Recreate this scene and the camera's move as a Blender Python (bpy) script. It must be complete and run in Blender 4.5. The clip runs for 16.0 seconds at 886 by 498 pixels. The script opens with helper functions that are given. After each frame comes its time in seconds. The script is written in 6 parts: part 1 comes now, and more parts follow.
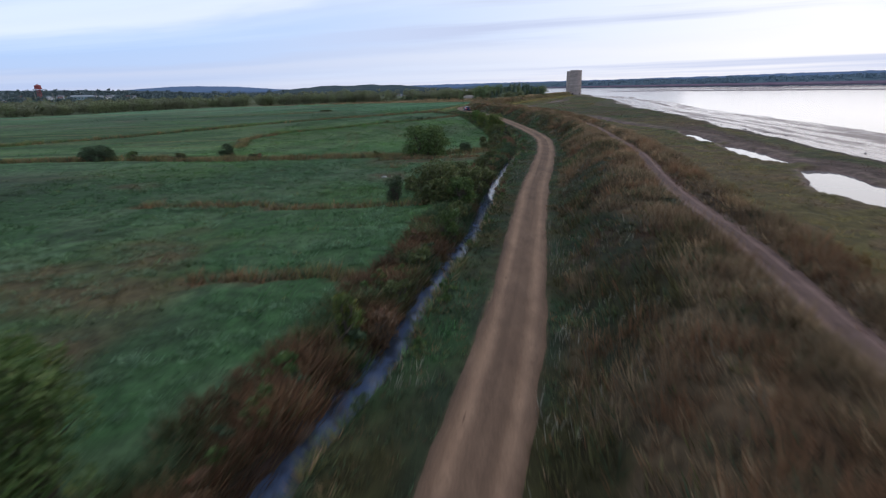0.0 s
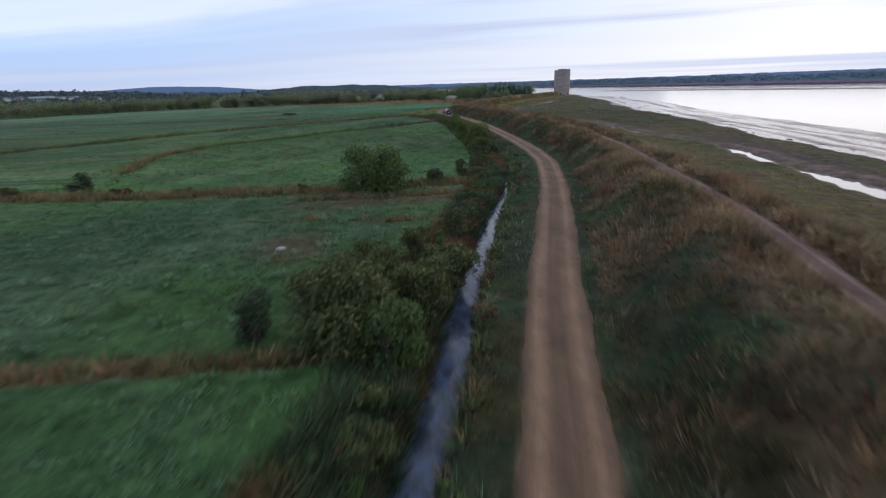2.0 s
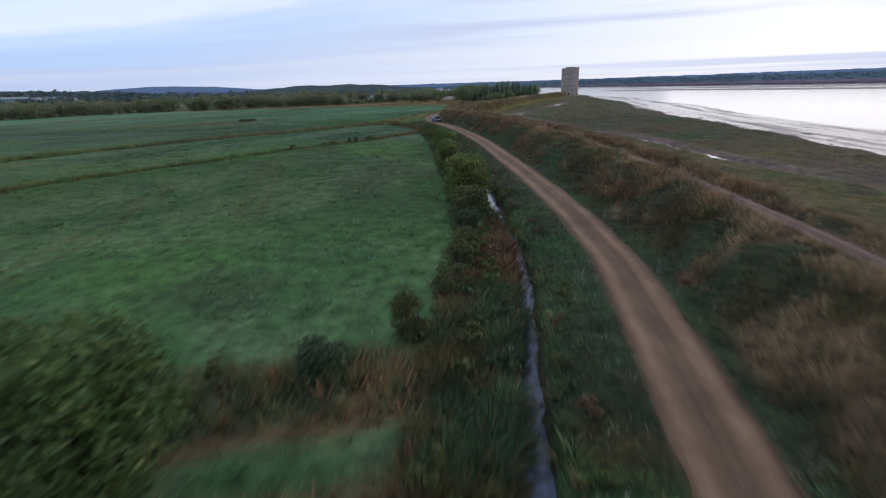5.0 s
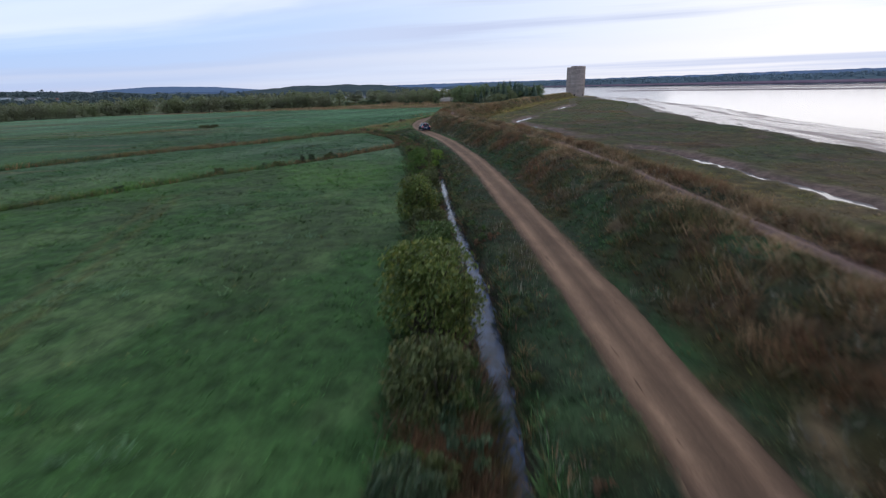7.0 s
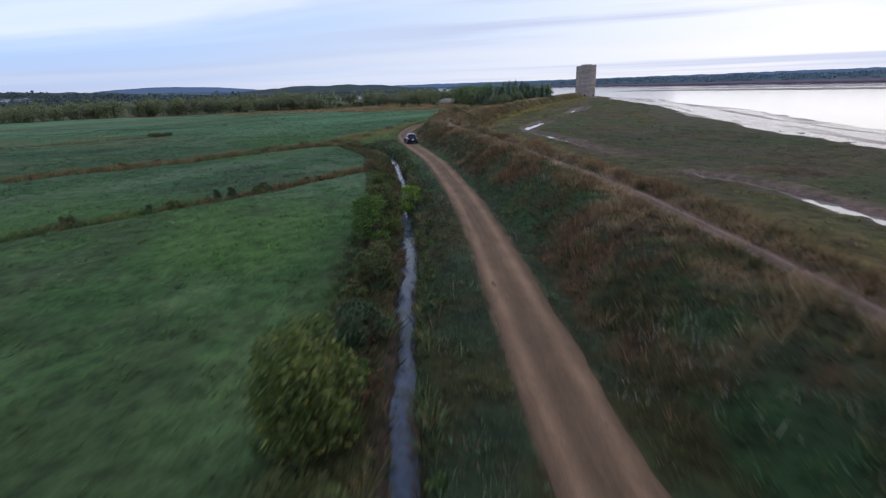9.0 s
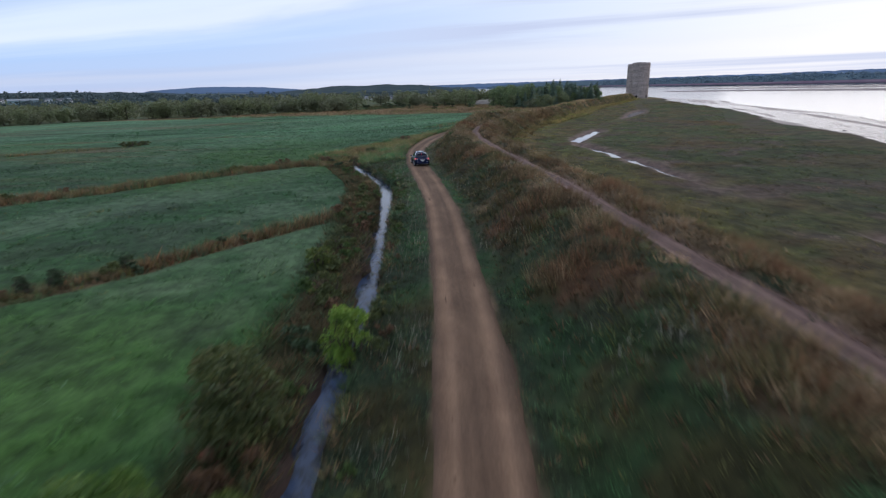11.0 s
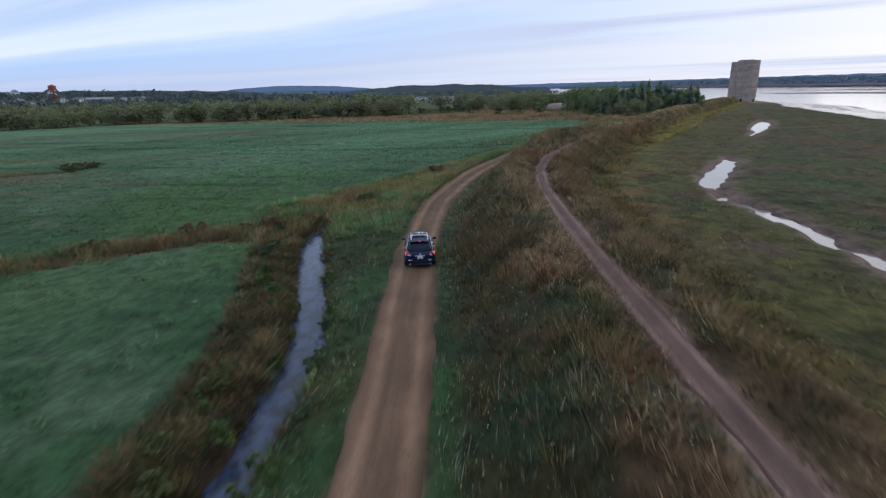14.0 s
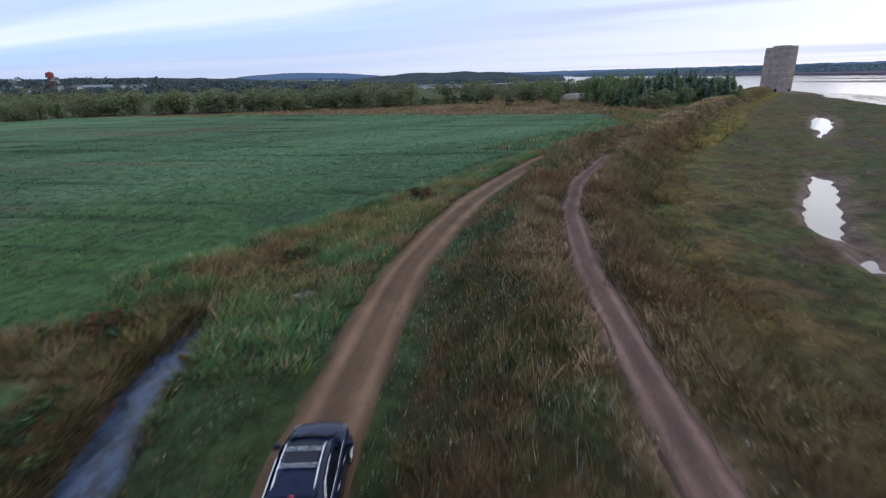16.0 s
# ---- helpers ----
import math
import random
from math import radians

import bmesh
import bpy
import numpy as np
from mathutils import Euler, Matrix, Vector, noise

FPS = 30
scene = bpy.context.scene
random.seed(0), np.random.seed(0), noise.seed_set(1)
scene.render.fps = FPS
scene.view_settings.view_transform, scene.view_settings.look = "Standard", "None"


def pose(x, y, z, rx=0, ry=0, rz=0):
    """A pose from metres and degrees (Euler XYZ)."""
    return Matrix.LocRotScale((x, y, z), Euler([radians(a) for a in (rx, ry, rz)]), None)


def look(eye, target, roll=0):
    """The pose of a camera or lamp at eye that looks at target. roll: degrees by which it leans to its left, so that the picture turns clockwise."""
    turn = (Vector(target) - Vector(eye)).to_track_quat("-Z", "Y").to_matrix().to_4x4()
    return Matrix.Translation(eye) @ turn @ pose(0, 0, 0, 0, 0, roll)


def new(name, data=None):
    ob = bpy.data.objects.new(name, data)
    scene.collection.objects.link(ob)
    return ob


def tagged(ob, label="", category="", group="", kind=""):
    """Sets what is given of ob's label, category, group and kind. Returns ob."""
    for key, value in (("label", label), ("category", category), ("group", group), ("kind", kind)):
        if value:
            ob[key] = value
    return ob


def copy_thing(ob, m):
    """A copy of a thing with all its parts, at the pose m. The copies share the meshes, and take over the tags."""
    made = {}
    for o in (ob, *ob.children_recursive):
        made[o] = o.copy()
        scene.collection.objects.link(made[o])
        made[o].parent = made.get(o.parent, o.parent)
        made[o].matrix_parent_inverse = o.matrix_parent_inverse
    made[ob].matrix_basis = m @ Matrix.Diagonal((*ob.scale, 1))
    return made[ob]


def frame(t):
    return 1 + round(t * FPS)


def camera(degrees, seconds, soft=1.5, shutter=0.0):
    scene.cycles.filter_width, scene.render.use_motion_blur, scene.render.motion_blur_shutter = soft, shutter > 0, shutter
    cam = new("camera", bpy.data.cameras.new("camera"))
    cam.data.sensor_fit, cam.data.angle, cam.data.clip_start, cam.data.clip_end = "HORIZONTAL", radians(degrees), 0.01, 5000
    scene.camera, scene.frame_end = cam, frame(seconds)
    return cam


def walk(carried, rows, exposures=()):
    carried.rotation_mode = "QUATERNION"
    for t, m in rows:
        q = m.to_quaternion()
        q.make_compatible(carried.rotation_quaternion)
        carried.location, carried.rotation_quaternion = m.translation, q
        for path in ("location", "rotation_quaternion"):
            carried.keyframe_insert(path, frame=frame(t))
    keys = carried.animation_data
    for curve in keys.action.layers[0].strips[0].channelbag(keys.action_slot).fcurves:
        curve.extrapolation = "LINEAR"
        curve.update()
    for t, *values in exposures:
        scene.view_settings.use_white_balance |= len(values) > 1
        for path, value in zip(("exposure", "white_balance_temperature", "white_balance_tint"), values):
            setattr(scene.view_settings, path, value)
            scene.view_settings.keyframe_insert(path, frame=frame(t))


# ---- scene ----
cam = camera(80.6, 16.0, 1.25, 0.6)
METRES, EYE, TILT, LEAN, TURN = 208.3, 10.0, 0.0, -0.9, -4.3
ROWS = [
    (0.0, 0.0, 0.0, 0.0, -0.64, -17.24, 2.06),
    (0.5, 0.0041, 0.0332, -0.0, -0.78, -17.24, 2.11),
    (1.0, 0.0076, 0.0661, -0.0001, -1.55, -17.27, 2.13),
    (1.5, 0.0117, 0.0991, 0.0, -1.56, -17.29, 2.21),
    (2.0, 0.0155, 0.1318, 0.0001, -2.23, -17.32, 2.18),
    (2.5, 0.0197, 0.1648, 0.0002, -2.22, -17.34, 2.21),
    (3.0, 0.024, 0.1977, 0.0, -2.2, -17.35, 2.23),
    (3.5, 0.0282, 0.2305, 0.0001, -2.18, -17.36, 2.22),
    (4.0, 0.0323, 0.2632, 0.0001, -2.15, -17.38, 2.23),
    (4.5, 0.0365, 0.2959, -0.0001, -2.11, -17.36, 2.23),
    (7.0, 0.0585, 0.4544, 0.0001, -1.94, -17.34, 2.24),
    (7.5, 0.0625, 0.4864, 0.0001, -1.92, -17.33, 2.28),
    (8.0, 0.0663, 0.5183, 0.0002, -1.89, -17.34, 2.3),
    (10.5, 0.0857, 0.6785, -0.0, 1.19, -17.21, 2.31),
    (11.0, 0.0889, 0.7116, -0.0001, 2.79, -17.16, 2.29),
    (11.5, 0.091, 0.7449, 0.0, 4.06, -17.12, 2.24),
    (12.0, 0.0923, 0.778, 0.0006, 5.21, -17.09, 2.22),
    (12.5, 0.0931, 0.8096, 0.0014, 5.98, -17.06, 2.21),
    (13.0, 0.0933, 0.8394, 0.0024, 7.95, -17.0, 2.12),
    (13.5, 0.0932, 0.8678, 0.0032, 9.51, -16.96, 2.07),
    (14.0, 0.0927, 0.8931, 0.0038, 10.27, -16.94, 2.05),
    (14.5, 0.0917, 0.9192, 0.0046, 10.82, -17.14, 2.04),
    (15.0, 0.0902, 0.9447, 0.0052, 11.09, -17.42, 2.04),
    (15.5, 0.0882, 0.9697, 0.0055, 11.25, -17.76, 2.0),
    (16.0, 0.0858, 0.994, 0.0058, 11.43, -18.16, 1.97),
]
walk(cam, [(t, pose(0, 0, EYE, TILT, LEAN, TURN) @ pose(METRES * x, METRES * y, METRES * z, 90 + pitch, roll, yaw)) for t, x, y, z, yaw, pitch, roll in ROWS],
     [(0.0, 0.0, 6150, 10), (14.0, 0.0, 6150, 10), (15.0, 0.05, 6150, 10), (16.0, 0.11, 6150, 10)])

# ---- world and light ----
SUN_AZ, SUN_EL = radians(62), radians(14)      # azimuth from +y towards +x


def sky_world():
    world = bpy.data.worlds.new("dusk_sky")
    scene.world = world
    world.use_nodes = True
    nt = world.node_tree
    nt.nodes.clear()
    add, link = nt.nodes.new, nt.links.new

    def value(op, a, b=None, c=None):
        n = add("ShaderNodeMath")
        n.operation = op
        for k, v in enumerate((a, b, c)):
            if v is None:
                continue
            if isinstance(v, (int, float)):
                n.inputs[k].default_value = v
            else:
                link(v, n.inputs[k])
        return n.outputs[0]

    def mixed(fac, a, b):
        n = add("ShaderNodeMix")
        n.data_type = "RGBA"
        for sock, v in ((n.inputs["Factor"], fac), (n.inputs[6], a), (n.inputs[7], b)):
            if isinstance(v, (int, float)):
                sock.default_value = v
            elif isinstance(v, tuple):
                sock.default_value = (*v, 1)
            else:
                link(v, sock)
        return n.outputs[2]

    sky = add("ShaderNodeTexSky")
    sky.sky_type, sky.sun_disc = "NISHITA", False
    sky.sun_elevation, sky.sun_rotation = SUN_EL, SUN_AZ
    sky.air_density, sky.dust_density, sky.ozone_density = 1.0, 0.6, 2.5
    coord = add("ShaderNodeTexCoord")
    split = add("ShaderNodeSeparateXYZ")
    link(coord.outputs["Generated"], split.inputs[0])
    x, y, z = split.outputs
    az = value("ARCTAN2", x, y)
    el = value("MAXIMUM", z, 0.0)
    # cloud streets lie in parallel and meet at one point of the horizon
    away = value("MAXIMUM", value("ABSOLUTE", value("SINE", value("SUBTRACT", az, radians(-62)))), 0.2)
    street = value("DIVIDE", el, away)

    def banks(su, sv, detail, seed):
        vec = add("ShaderNodeCombineXYZ")
        link(value("MULTIPLY", az, su), vec.inputs[0])
        link(value("MULTIPLY", value("POWER", street, 0.7), sv), vec.inputs[1])
        vec.inputs[2].default_value = seed
        n = add("ShaderNodeTexNoise")
        n.inputs["Scale"].default_value, n.inputs["Detail"].default_value = 1.0, detail
        n.inputs["Roughness"].default_value = 0.55
        n.inputs["Distortion"].default_value = 0.25
        link(vec.outputs[0], n.inputs["Vector"])
        return n.outputs[0]

    def ramp(v, a, b):
        n = add("ShaderNodeMapRange")
        n.interpolation_type = "SMOOTHSTEP"
        n.inputs["From Min"].default_value, n.inputs["From Max"].default_value = a, b
        link(v, n.inputs["Value"])
        return n.outputs[0]

    glow = value("MULTIPLY", value("ADD", value("COSINE", value("SUBTRACT", az, SUN_AZ)), 1.0), 0.5)
    glow = value("POWER", glow, 4.6)
    clear = add("ShaderNodeVectorMath")
    clear.operation = "SCALE"
    clear.inputs["Scale"].default_value = 0.1
    link(sky.outputs[0], clear.inputs[0])
    # layers from the horizon upwards, their edges frayed by noise
    frayed = value("MULTIPLY_ADD", value("SUBTRACT", banks(1.3, 5.0, 5.0, 4.2), 0.5), value("MULTIPLY_ADD", street, 0.9, 0.035), street)
    layers = add("ShaderNodeValToRGB")
    layers.color_ramp.interpolation = "EASE"
    stops = [(0.0, (0.52, 0.56, 0.73)), (0.028, (0.46, 0.55, 0.78)), (0.052, (0.52, 0.59, 0.79)), (0.067, (0.45, 0.55, 0.79)), (0.09, (0.44, 0.58, 0.86)), (0.13, (0.43, 0.58, 0.87)),
             (0.16, (0.48, 0.62, 0.88)), (0.205, (0.74, 0.81, 0.93)), (0.25, (0.70, 0.78, 0.92)), (0.32, (0.50, 0.62, 0.86)), (0.6, (0.58, 0.68, 0.86)), (1.0, (0.62, 0.70, 0.86))]
    ramp_ = layers.color_ramp.elements
    ramp_[0].position, ramp_[0].color = stops[0][0], (*stops[0][1], 1)
    ramp_[1].position, ramp_[1].color = stops[-1][0], (*stops[-1][1], 1)
    for at, col in stops[1:-1]:
        ramp_.new(at).color = (*col, 1)
    link(frayed, layers.inputs[0])
    seen = mixed(0.12, layers.outputs[0], clear.outputs[0])
    thin = ramp(banks(1.2, 14.0, 6.0, 7.7), 0.42, 0.72)
    seen = mixed(value("MULTIPLY", thin, 0.25), seen, (0.74, 0.82, 0.94))
    veil = value("MULTIPLY", glow, ramp(banks(1.0, 15.0, 4.0, 1.3), 0.2, 0.46))
    seen = mixed(value("MULTIPLY", veil, 0.97), seen, (0.99, 0.93, 0.875))
    thick = ramp(banks(0.8, 13.0, 5.0, 12.3), 0.47, 0.66)
    thick = value("MULTIPLY", thick, value("MULTIPLY_ADD", ramp(glow, 0.05, 0.4), 0.7, 0.1))
    seen = mixed(thick, seen, (0.50, 0.54, 0.70))
    back = add("ShaderNodeBackground")
    link(seen, back.inputs["Color"])
    # the dusk sky dims a little towards the zenith
    link(value("MULTIPLY_ADD", el, -0.12, 1.17), back.inputs["Strength"])
    out = add("ShaderNodeOutputWorld")
    link(back.outputs[0], out.inputs[0])


sky_world()
sun = new("sun", bpy.data.lights.new("sun", "SUN"))
sun.data.energy, sun.data.angle, sun.data.color = 0.5, radians(70), (1.0, 0.92, 0.86)
sun.matrix_world = look((0, 0, 0), (-math.sin(SUN_AZ) * math.cos(SUN_EL), -math.cos(SUN_AZ) * math.cos(SUN_EL), -math.sin(SUN_EL)))
sun.location = (120, 300, 60)

# ---- tools ----
RNG = np.random.default_rng(7)
_LATTICE = np.random.default_rng(3).random((256, 256))


def grain(x, y, size):
    """Smooth value noise from 0 to 1 with cells of that size."""
    x, y = np.asarray(x, float) / size + 1000.5, np.asarray(y, float) / size + 1000.5
    i, j = np.floor(x).astype(int), np.floor(y).astype(int)
    a, b = x - i, y - j
    a, b = a * a * (3 - 2 * a), b * b * (3 - 2 * b)
    g = lambda m, n: _LATTICE[m % 256, n % 256]
    return (g(i, j) * (1 - a) + g(i + 1, j) * a) * (1 - b) + (g(i, j + 1) * (1 - a) + g(i + 1, j + 1) * a) * b


def rough(x, y, size, octaves=3):
    total, amp, norm = 0, 1.0, 0
    for k in range(octaves):
        total, norm = total + amp * grain(x + 37 * k, y - 91 * k, size / 2**k), norm + amp
        amp *= 0.55
    return total / norm


def step(v, a, b):
    v = np.clip((np.asarray(v, float) - a) / (b - a), 0, 1)
    return v * v * (3 - 2 * v)


def along(table):
    """A smooth curve x(y) through rows of (y, x)."""
    ys, xs = np.array(table, float).T
    fine = np.arange(-150, 1300, 0.5)
    raw = np.interp(fine, ys, xs)
    head, tail = (xs[1] - xs[0]) / (ys[1] - ys[0]), (xs[-1] - xs[-2]) / (ys[-1] - ys[-2])
    raw = np.where(fine < ys[0], xs[0] + head * (fine - ys[0]), raw)
    raw = np.where(fine > ys[-1], xs[-1] + tail * (fine - ys[-1]), raw)
    kernel = np.exp(-np.linspace(-2, 2, 17) ** 2)
    soft = np.convolve(np.pad(raw, 8, mode="edge"), kernel / kernel.sum(), "valid")
    return lambda y: np.interp(y, fine, soft)


def mesh_of(name, verts, faces, material, tint=None, smooth=False):
    """A mesh from arrays: n x 3 places and m x k corners, with an optional colour per place."""
    verts, faces = np.asarray(verts, np.float32), np.asarray(faces, np.int32)
    me = bpy.data.meshes.new(name)
    m, k = faces.shape
    me.vertices.add(len(verts))
    me.vertices.foreach_set("co", verts.ravel())
    me.loops.add(m * k)
    me.loops.foreach_set("vertex_index", faces.ravel())
    me.polygons.add(m)
    me.polygons.foreach_set("loop_start", np.arange(0, m * k, k, dtype=np.int32))
    me.polygons.foreach_set("use_smooth", np.full(m, smooth))
    if tint is not None:
        layer = me.color_attributes.new("tint", "FLOAT_COLOR", "POINT")
        layer.data.foreach_set("color", np.asarray(tint, np.float32).ravel())
    me.update(calc_edges=True)
    me.materials.append(material)
    return me


def part(name, bm, material, parent=None, label="", smooth=False):
    """Links a bmesh as one mesh object under a thing or a part."""
    me = bpy.data.meshes.new(name)
    bm.to_mesh(me)
    bm.free()
    me.materials.append(material)
    if smooth:
        me.polygons.foreach_set("use_smooth", np.full(len(me.polygons), True))
    ob = new(name, me)
    ob.parent = parent
    return tagged(ob, label)


def box(bm, size, m=Matrix(), bevel=0.0):
    made = bmesh.ops.create_cube(bm, size=1.0, matrix=m @ Matrix.Diagonal((*size, 1)))
    if bevel:
        edges = list({e for v in made["verts"] for e in v.link_edges})
        bmesh.ops.bevel(bm, geom=edges, offset=bevel, segments=2, affect="EDGES", profile=0.6)
    return bm


def boxed(size, m=Matrix(), bevel=0.0):
    return box(bmesh.new(), size, m, bevel)


def tube(bm, a, b, r0, r1, sides=8):
    a, b = Vector(a), Vector(b)
    way = b - a
    m = Matrix.Translation((a + b) / 2) @ way.to_track_quat("Z", "Y").to_matrix().to_4x4()
    bmesh.ops.create_cone(bm, cap_ends=True, segments=sides, radius1=r0, radius2=r1, depth=way.length, matrix=m)
    return bm


# ---- materials ----
class Shade:
    """A principled material with short helpers for its nodes."""

    def __init__(self, name, rough_=0.8, metal=0.0, colour=(0.5, 0.5, 0.5), spec=0.5):
        self.mat = bpy.data.materials.new(name)
        self.mat.use_nodes = True
        self.nt = self.mat.node_tree
        self.bsdf = self.nt.nodes["Principled BSDF"]
        self.set("Roughness", rough_), self.set("Metallic", metal), self.set("Base Color", (*colour, 1))
        self.set("Specular IOR Level", spec)
        self.coord = self.nt.nodes.new("ShaderNodeTexCoord").outputs["Object"]

    def set(self, key, value):
        if isinstance(value, bpy.types.NodeSocket):
            self.nt.links.new(value, self.bsdf.inputs[key])
        else:
            self.bsdf.inputs[key].default_value = value

    def noise(self, scale, detail=4, rough_=0.6, stretch=None, out=0):
        n = self.nt.nodes.new("ShaderNodeTexNoise")
        n.inputs["Scale"].default_value, n.inputs["Detail"].default_value, n.inputs["Roughness"].default_value = scale, detail, rough_
        vec = self.coord
        if stretch:
            mp = self.nt.nodes.new("ShaderNodeMapping")
            mp.inputs["Scale"].default_value = stretch
            self.nt.links.new(vec, mp.inputs["Vector"])
            vec = mp.outputs[0]
        self.nt.links.new(vec, n.inputs["Vector"])
        return n.outputs[out]

    def attr(self, name):
        n = self.nt.nodes.new("ShaderNodeAttribute")
        n.attribute_name = name
        return n

    def ramp(self, v, a, b, lo=0.0, hi=1.0):
        n = self.nt.nodes.new("ShaderNodeMapRange")
        n.inputs["From Min"].default_value, n.inputs["From Max"].default_value = a, b
        n.inputs["To Min"].default_value, n.inputs["To Max"].default_value = lo, hi
        self.nt.links.new(v, n.inputs["Value"])
        return n.outputs[0]

    def mix(self, fac, a, b, mode="MIX"):
        n = self.nt.nodes.new("ShaderNodeMix")
        n.data_type, n.blend_type = "RGBA", mode
        for sock, v in ((n.inputs["Factor"], fac), (n.inputs[6], a), (n.inputs[7], b)):
            if isinstance(v, bpy.types.NodeSocket):
                self.nt.links.new(v, sock)
            else:
                sock.default_value = v if isinstance(v, (int, float)) else (*v, 1)
        return n.outputs[2]

    def scaled(self, colour, v):
        n = self.nt.nodes.new("ShaderNodeVectorMath")
        n.operation = "SCALE"
        self.nt.links.new(colour, n.inputs[0])
        self.nt.links.new(v, n.inputs["Scale"])
        return n.outputs[0]

    def bump(self, v, strength=0.5, distance=0.05):
        n = self.nt.nodes.new("ShaderNodeBump")
        n.inputs["Strength"].default_value, n.inputs["Distance"].default_value = strength, distance
        self.nt.links.new(v, n.inputs["Height"])
        self.set("Normal", n.outputs[0])

    def island(self):
        return self.nt.nodes.new("ShaderNodeNewGeometry").outputs["Random Per Island"]

    def any(self):
        return self.nt.nodes.new("ShaderNodeObjectInfo").outputs["Random"]


def ground_material():
    s = Shade("grassland", 0.95, spec=0.2)
    tint = s.attr("tint")
    fine, mid = s.noise(5.0, 5, 0.65), s.noise(1.1, 5, 0.6, (1.0, 0.7, 1.0))
    col = s.scaled(tint.outputs["Color"], s.ramp(fine, 0.25, 0.75, 0.72, 1.28))
    col = s.scaled(col, s.ramp(mid, 0.36, 0.64, 0.66, 1.40))
    s.set("Base Color", col)
    s.set("Roughness", s.ramp(tint.outputs["Alpha"], 0, 1, 0.95, 0.2))
    s.bump(mid, 0.6, 0.3)
    return s.mat


def blade_material(name):
    s = Shade(name, 0.75, spec=0.25)
    tint = s.attr("tint")
    s.set("Base Color", s.scaled(tint.outputs["Color"], s.ramp(s.island(), 0, 1, 0.72, 1.28)))
    return s.mat


def leaf_material(name, a, b, c, low=0.65):
    s = Shade(name, 0.6, spec=0.3)
    mean = s.nt.nodes.new("ShaderNodeMath")
    mean.operation = "MULTIPLY_ADD"
    mean.inputs[1].default_value = 0.42
    s.nt.links.new(s.island(), mean.inputs[0])
    s.nt.links.new(s.ramp(s.noise(2.2, 3), 0.3, 0.7, 0.0, 0.58), mean.inputs[2])
    r = mean.outputs[0]
    col = s.mix(s.ramp(r, 0.1, 0.72), a, b)
    col = s.mix(s.ramp(r, 0.66, 0.9), col, c)
    col = s.scaled(col, s.ramp(s.noise(0.8, 3), 0.3, 0.7, low, 2 - low))
    s.set("Base Color", col)
    thin, both = s.nt.nodes.new("ShaderNodeBsdfTranslucent"), s.nt.nodes.new("ShaderNodeAddShader")
    s.nt.links.new(s.scaled(col, s.ramp(r, 0, 1, 0.3, 0.5)), thin.inputs["Color"])
    s.nt.links.new(s.bsdf.outputs[0], both.inputs[0])
    s.nt.links.new(thin.outputs[0], both.inputs[1])
    s.nt.links.new(both.outputs[0], s.nt.nodes["Material Output"].inputs["Surface"])
    return s.mat


def dirt_material(name, a, b, c):
    s = Shade(name, 0.92, spec=0.25)
    fine, mid, far = s.noise(14.0, 6, 0.7), s.noise(1.1, 4, 0.6, (1.0, 0.35, 1.0)), s.noise(0.18, 3)
    col = s.mix(s.ramp(mid, 0.3, 0.7), a, b)
    col = s.mix(s.ramp(far, 0.5, 0.75, 0, 0.6), col, c)
    tint = s.attr("tint")
    col = s.scaled(col, tint.outputs["Fac"])
    s.set("Base Color", s.scaled(col, s.ramp(fine, 0.28, 0.72, 0.66, 1.36)))
    s.bump(fine, 0.8, 0.04)
    return s.mat


def water_material(name, colour, rough_, scale, strength, stretch=None):
    s = Shade(name, rough_, colour=colour, spec=0.5)
    s.set("IOR", 1.33)
    s.bump(s.noise(scale, 4, 0.5, stretch), strength, 0.05)
    return s


def plain(name, colour, rough_=0.6, metal=0.0, grain_=6.0, spread=0.25, bump=0.0):
    s = Shade(name, rough_, metal, colour)
    n = s.noise(grain_, 5)
    dark = tuple(c * (1 - spread) for c in colour)
    light = tuple(min(1, c * (1 + spread)) for c in colour)
    s.set("Base Color", s.mix(s.ramp(n, 0.3, 0.7), dark, light))
    if bump:
        s.bump(n, bump, 0.02)
    return s.mat


GRASSLAND = ground_material()
BLADES = blade_material("grass_blades")
GRAVEL = dirt_material("red_brown_gravel", (0.140, 0.085, 0.054), (0.205, 0.128, 0.082), (0.118, 0.074, 0.051))
TRACK_DIRT = dirt_material("pink_brown_dirt", (0.122, 0.077, 0.065), (0.194, 0.125, 0.107), (0.092, 0.058, 0.050))
RIVER_WATER = water_material("river_water", (0.18, 0.14, 0.145), 0.12, 0.25, 0.12, (1, 2.5, 1)).mat
_w = water_material("ditch_water", (0.030, 0.032, 0.038), 0.06, 3.0, 0.3)
# patchy blue of the mirrored sky put into the water's base colour
_w.set("Base Color", _w.mix(_w.ramp(_w.noise(1.3, 5, 0.65, (1.6, 0.8, 1.0)), 0.42, 0.58), (0.031, 0.040, 0.060), (0.060, 0.084, 0.150)))
DITCH_WATER = _w.mat
POOL_WATER = water_material("pool_water", (0.22, 0.20, 0.205), 0.05, 1.5, 0.04).mat
LEAF_GREEN = leaf_material("willow_leaves", (0.034, 0.066, 0.018), (0.072, 0.112, 0.028), (0.125, 0.13, 0.036))
LEAF_GOLD = leaf_material("golden_willow_leaves", (0.04, 0.066, 0.016), (0.10, 0.125, 0.026), (0.19, 0.16, 0.035))
LEAF_FRESH = leaf_material("fresh_willow_leaves", (0.042, 0.088, 0.018), (0.085, 0.145, 0.028), (0.13, 0.17, 0.035))
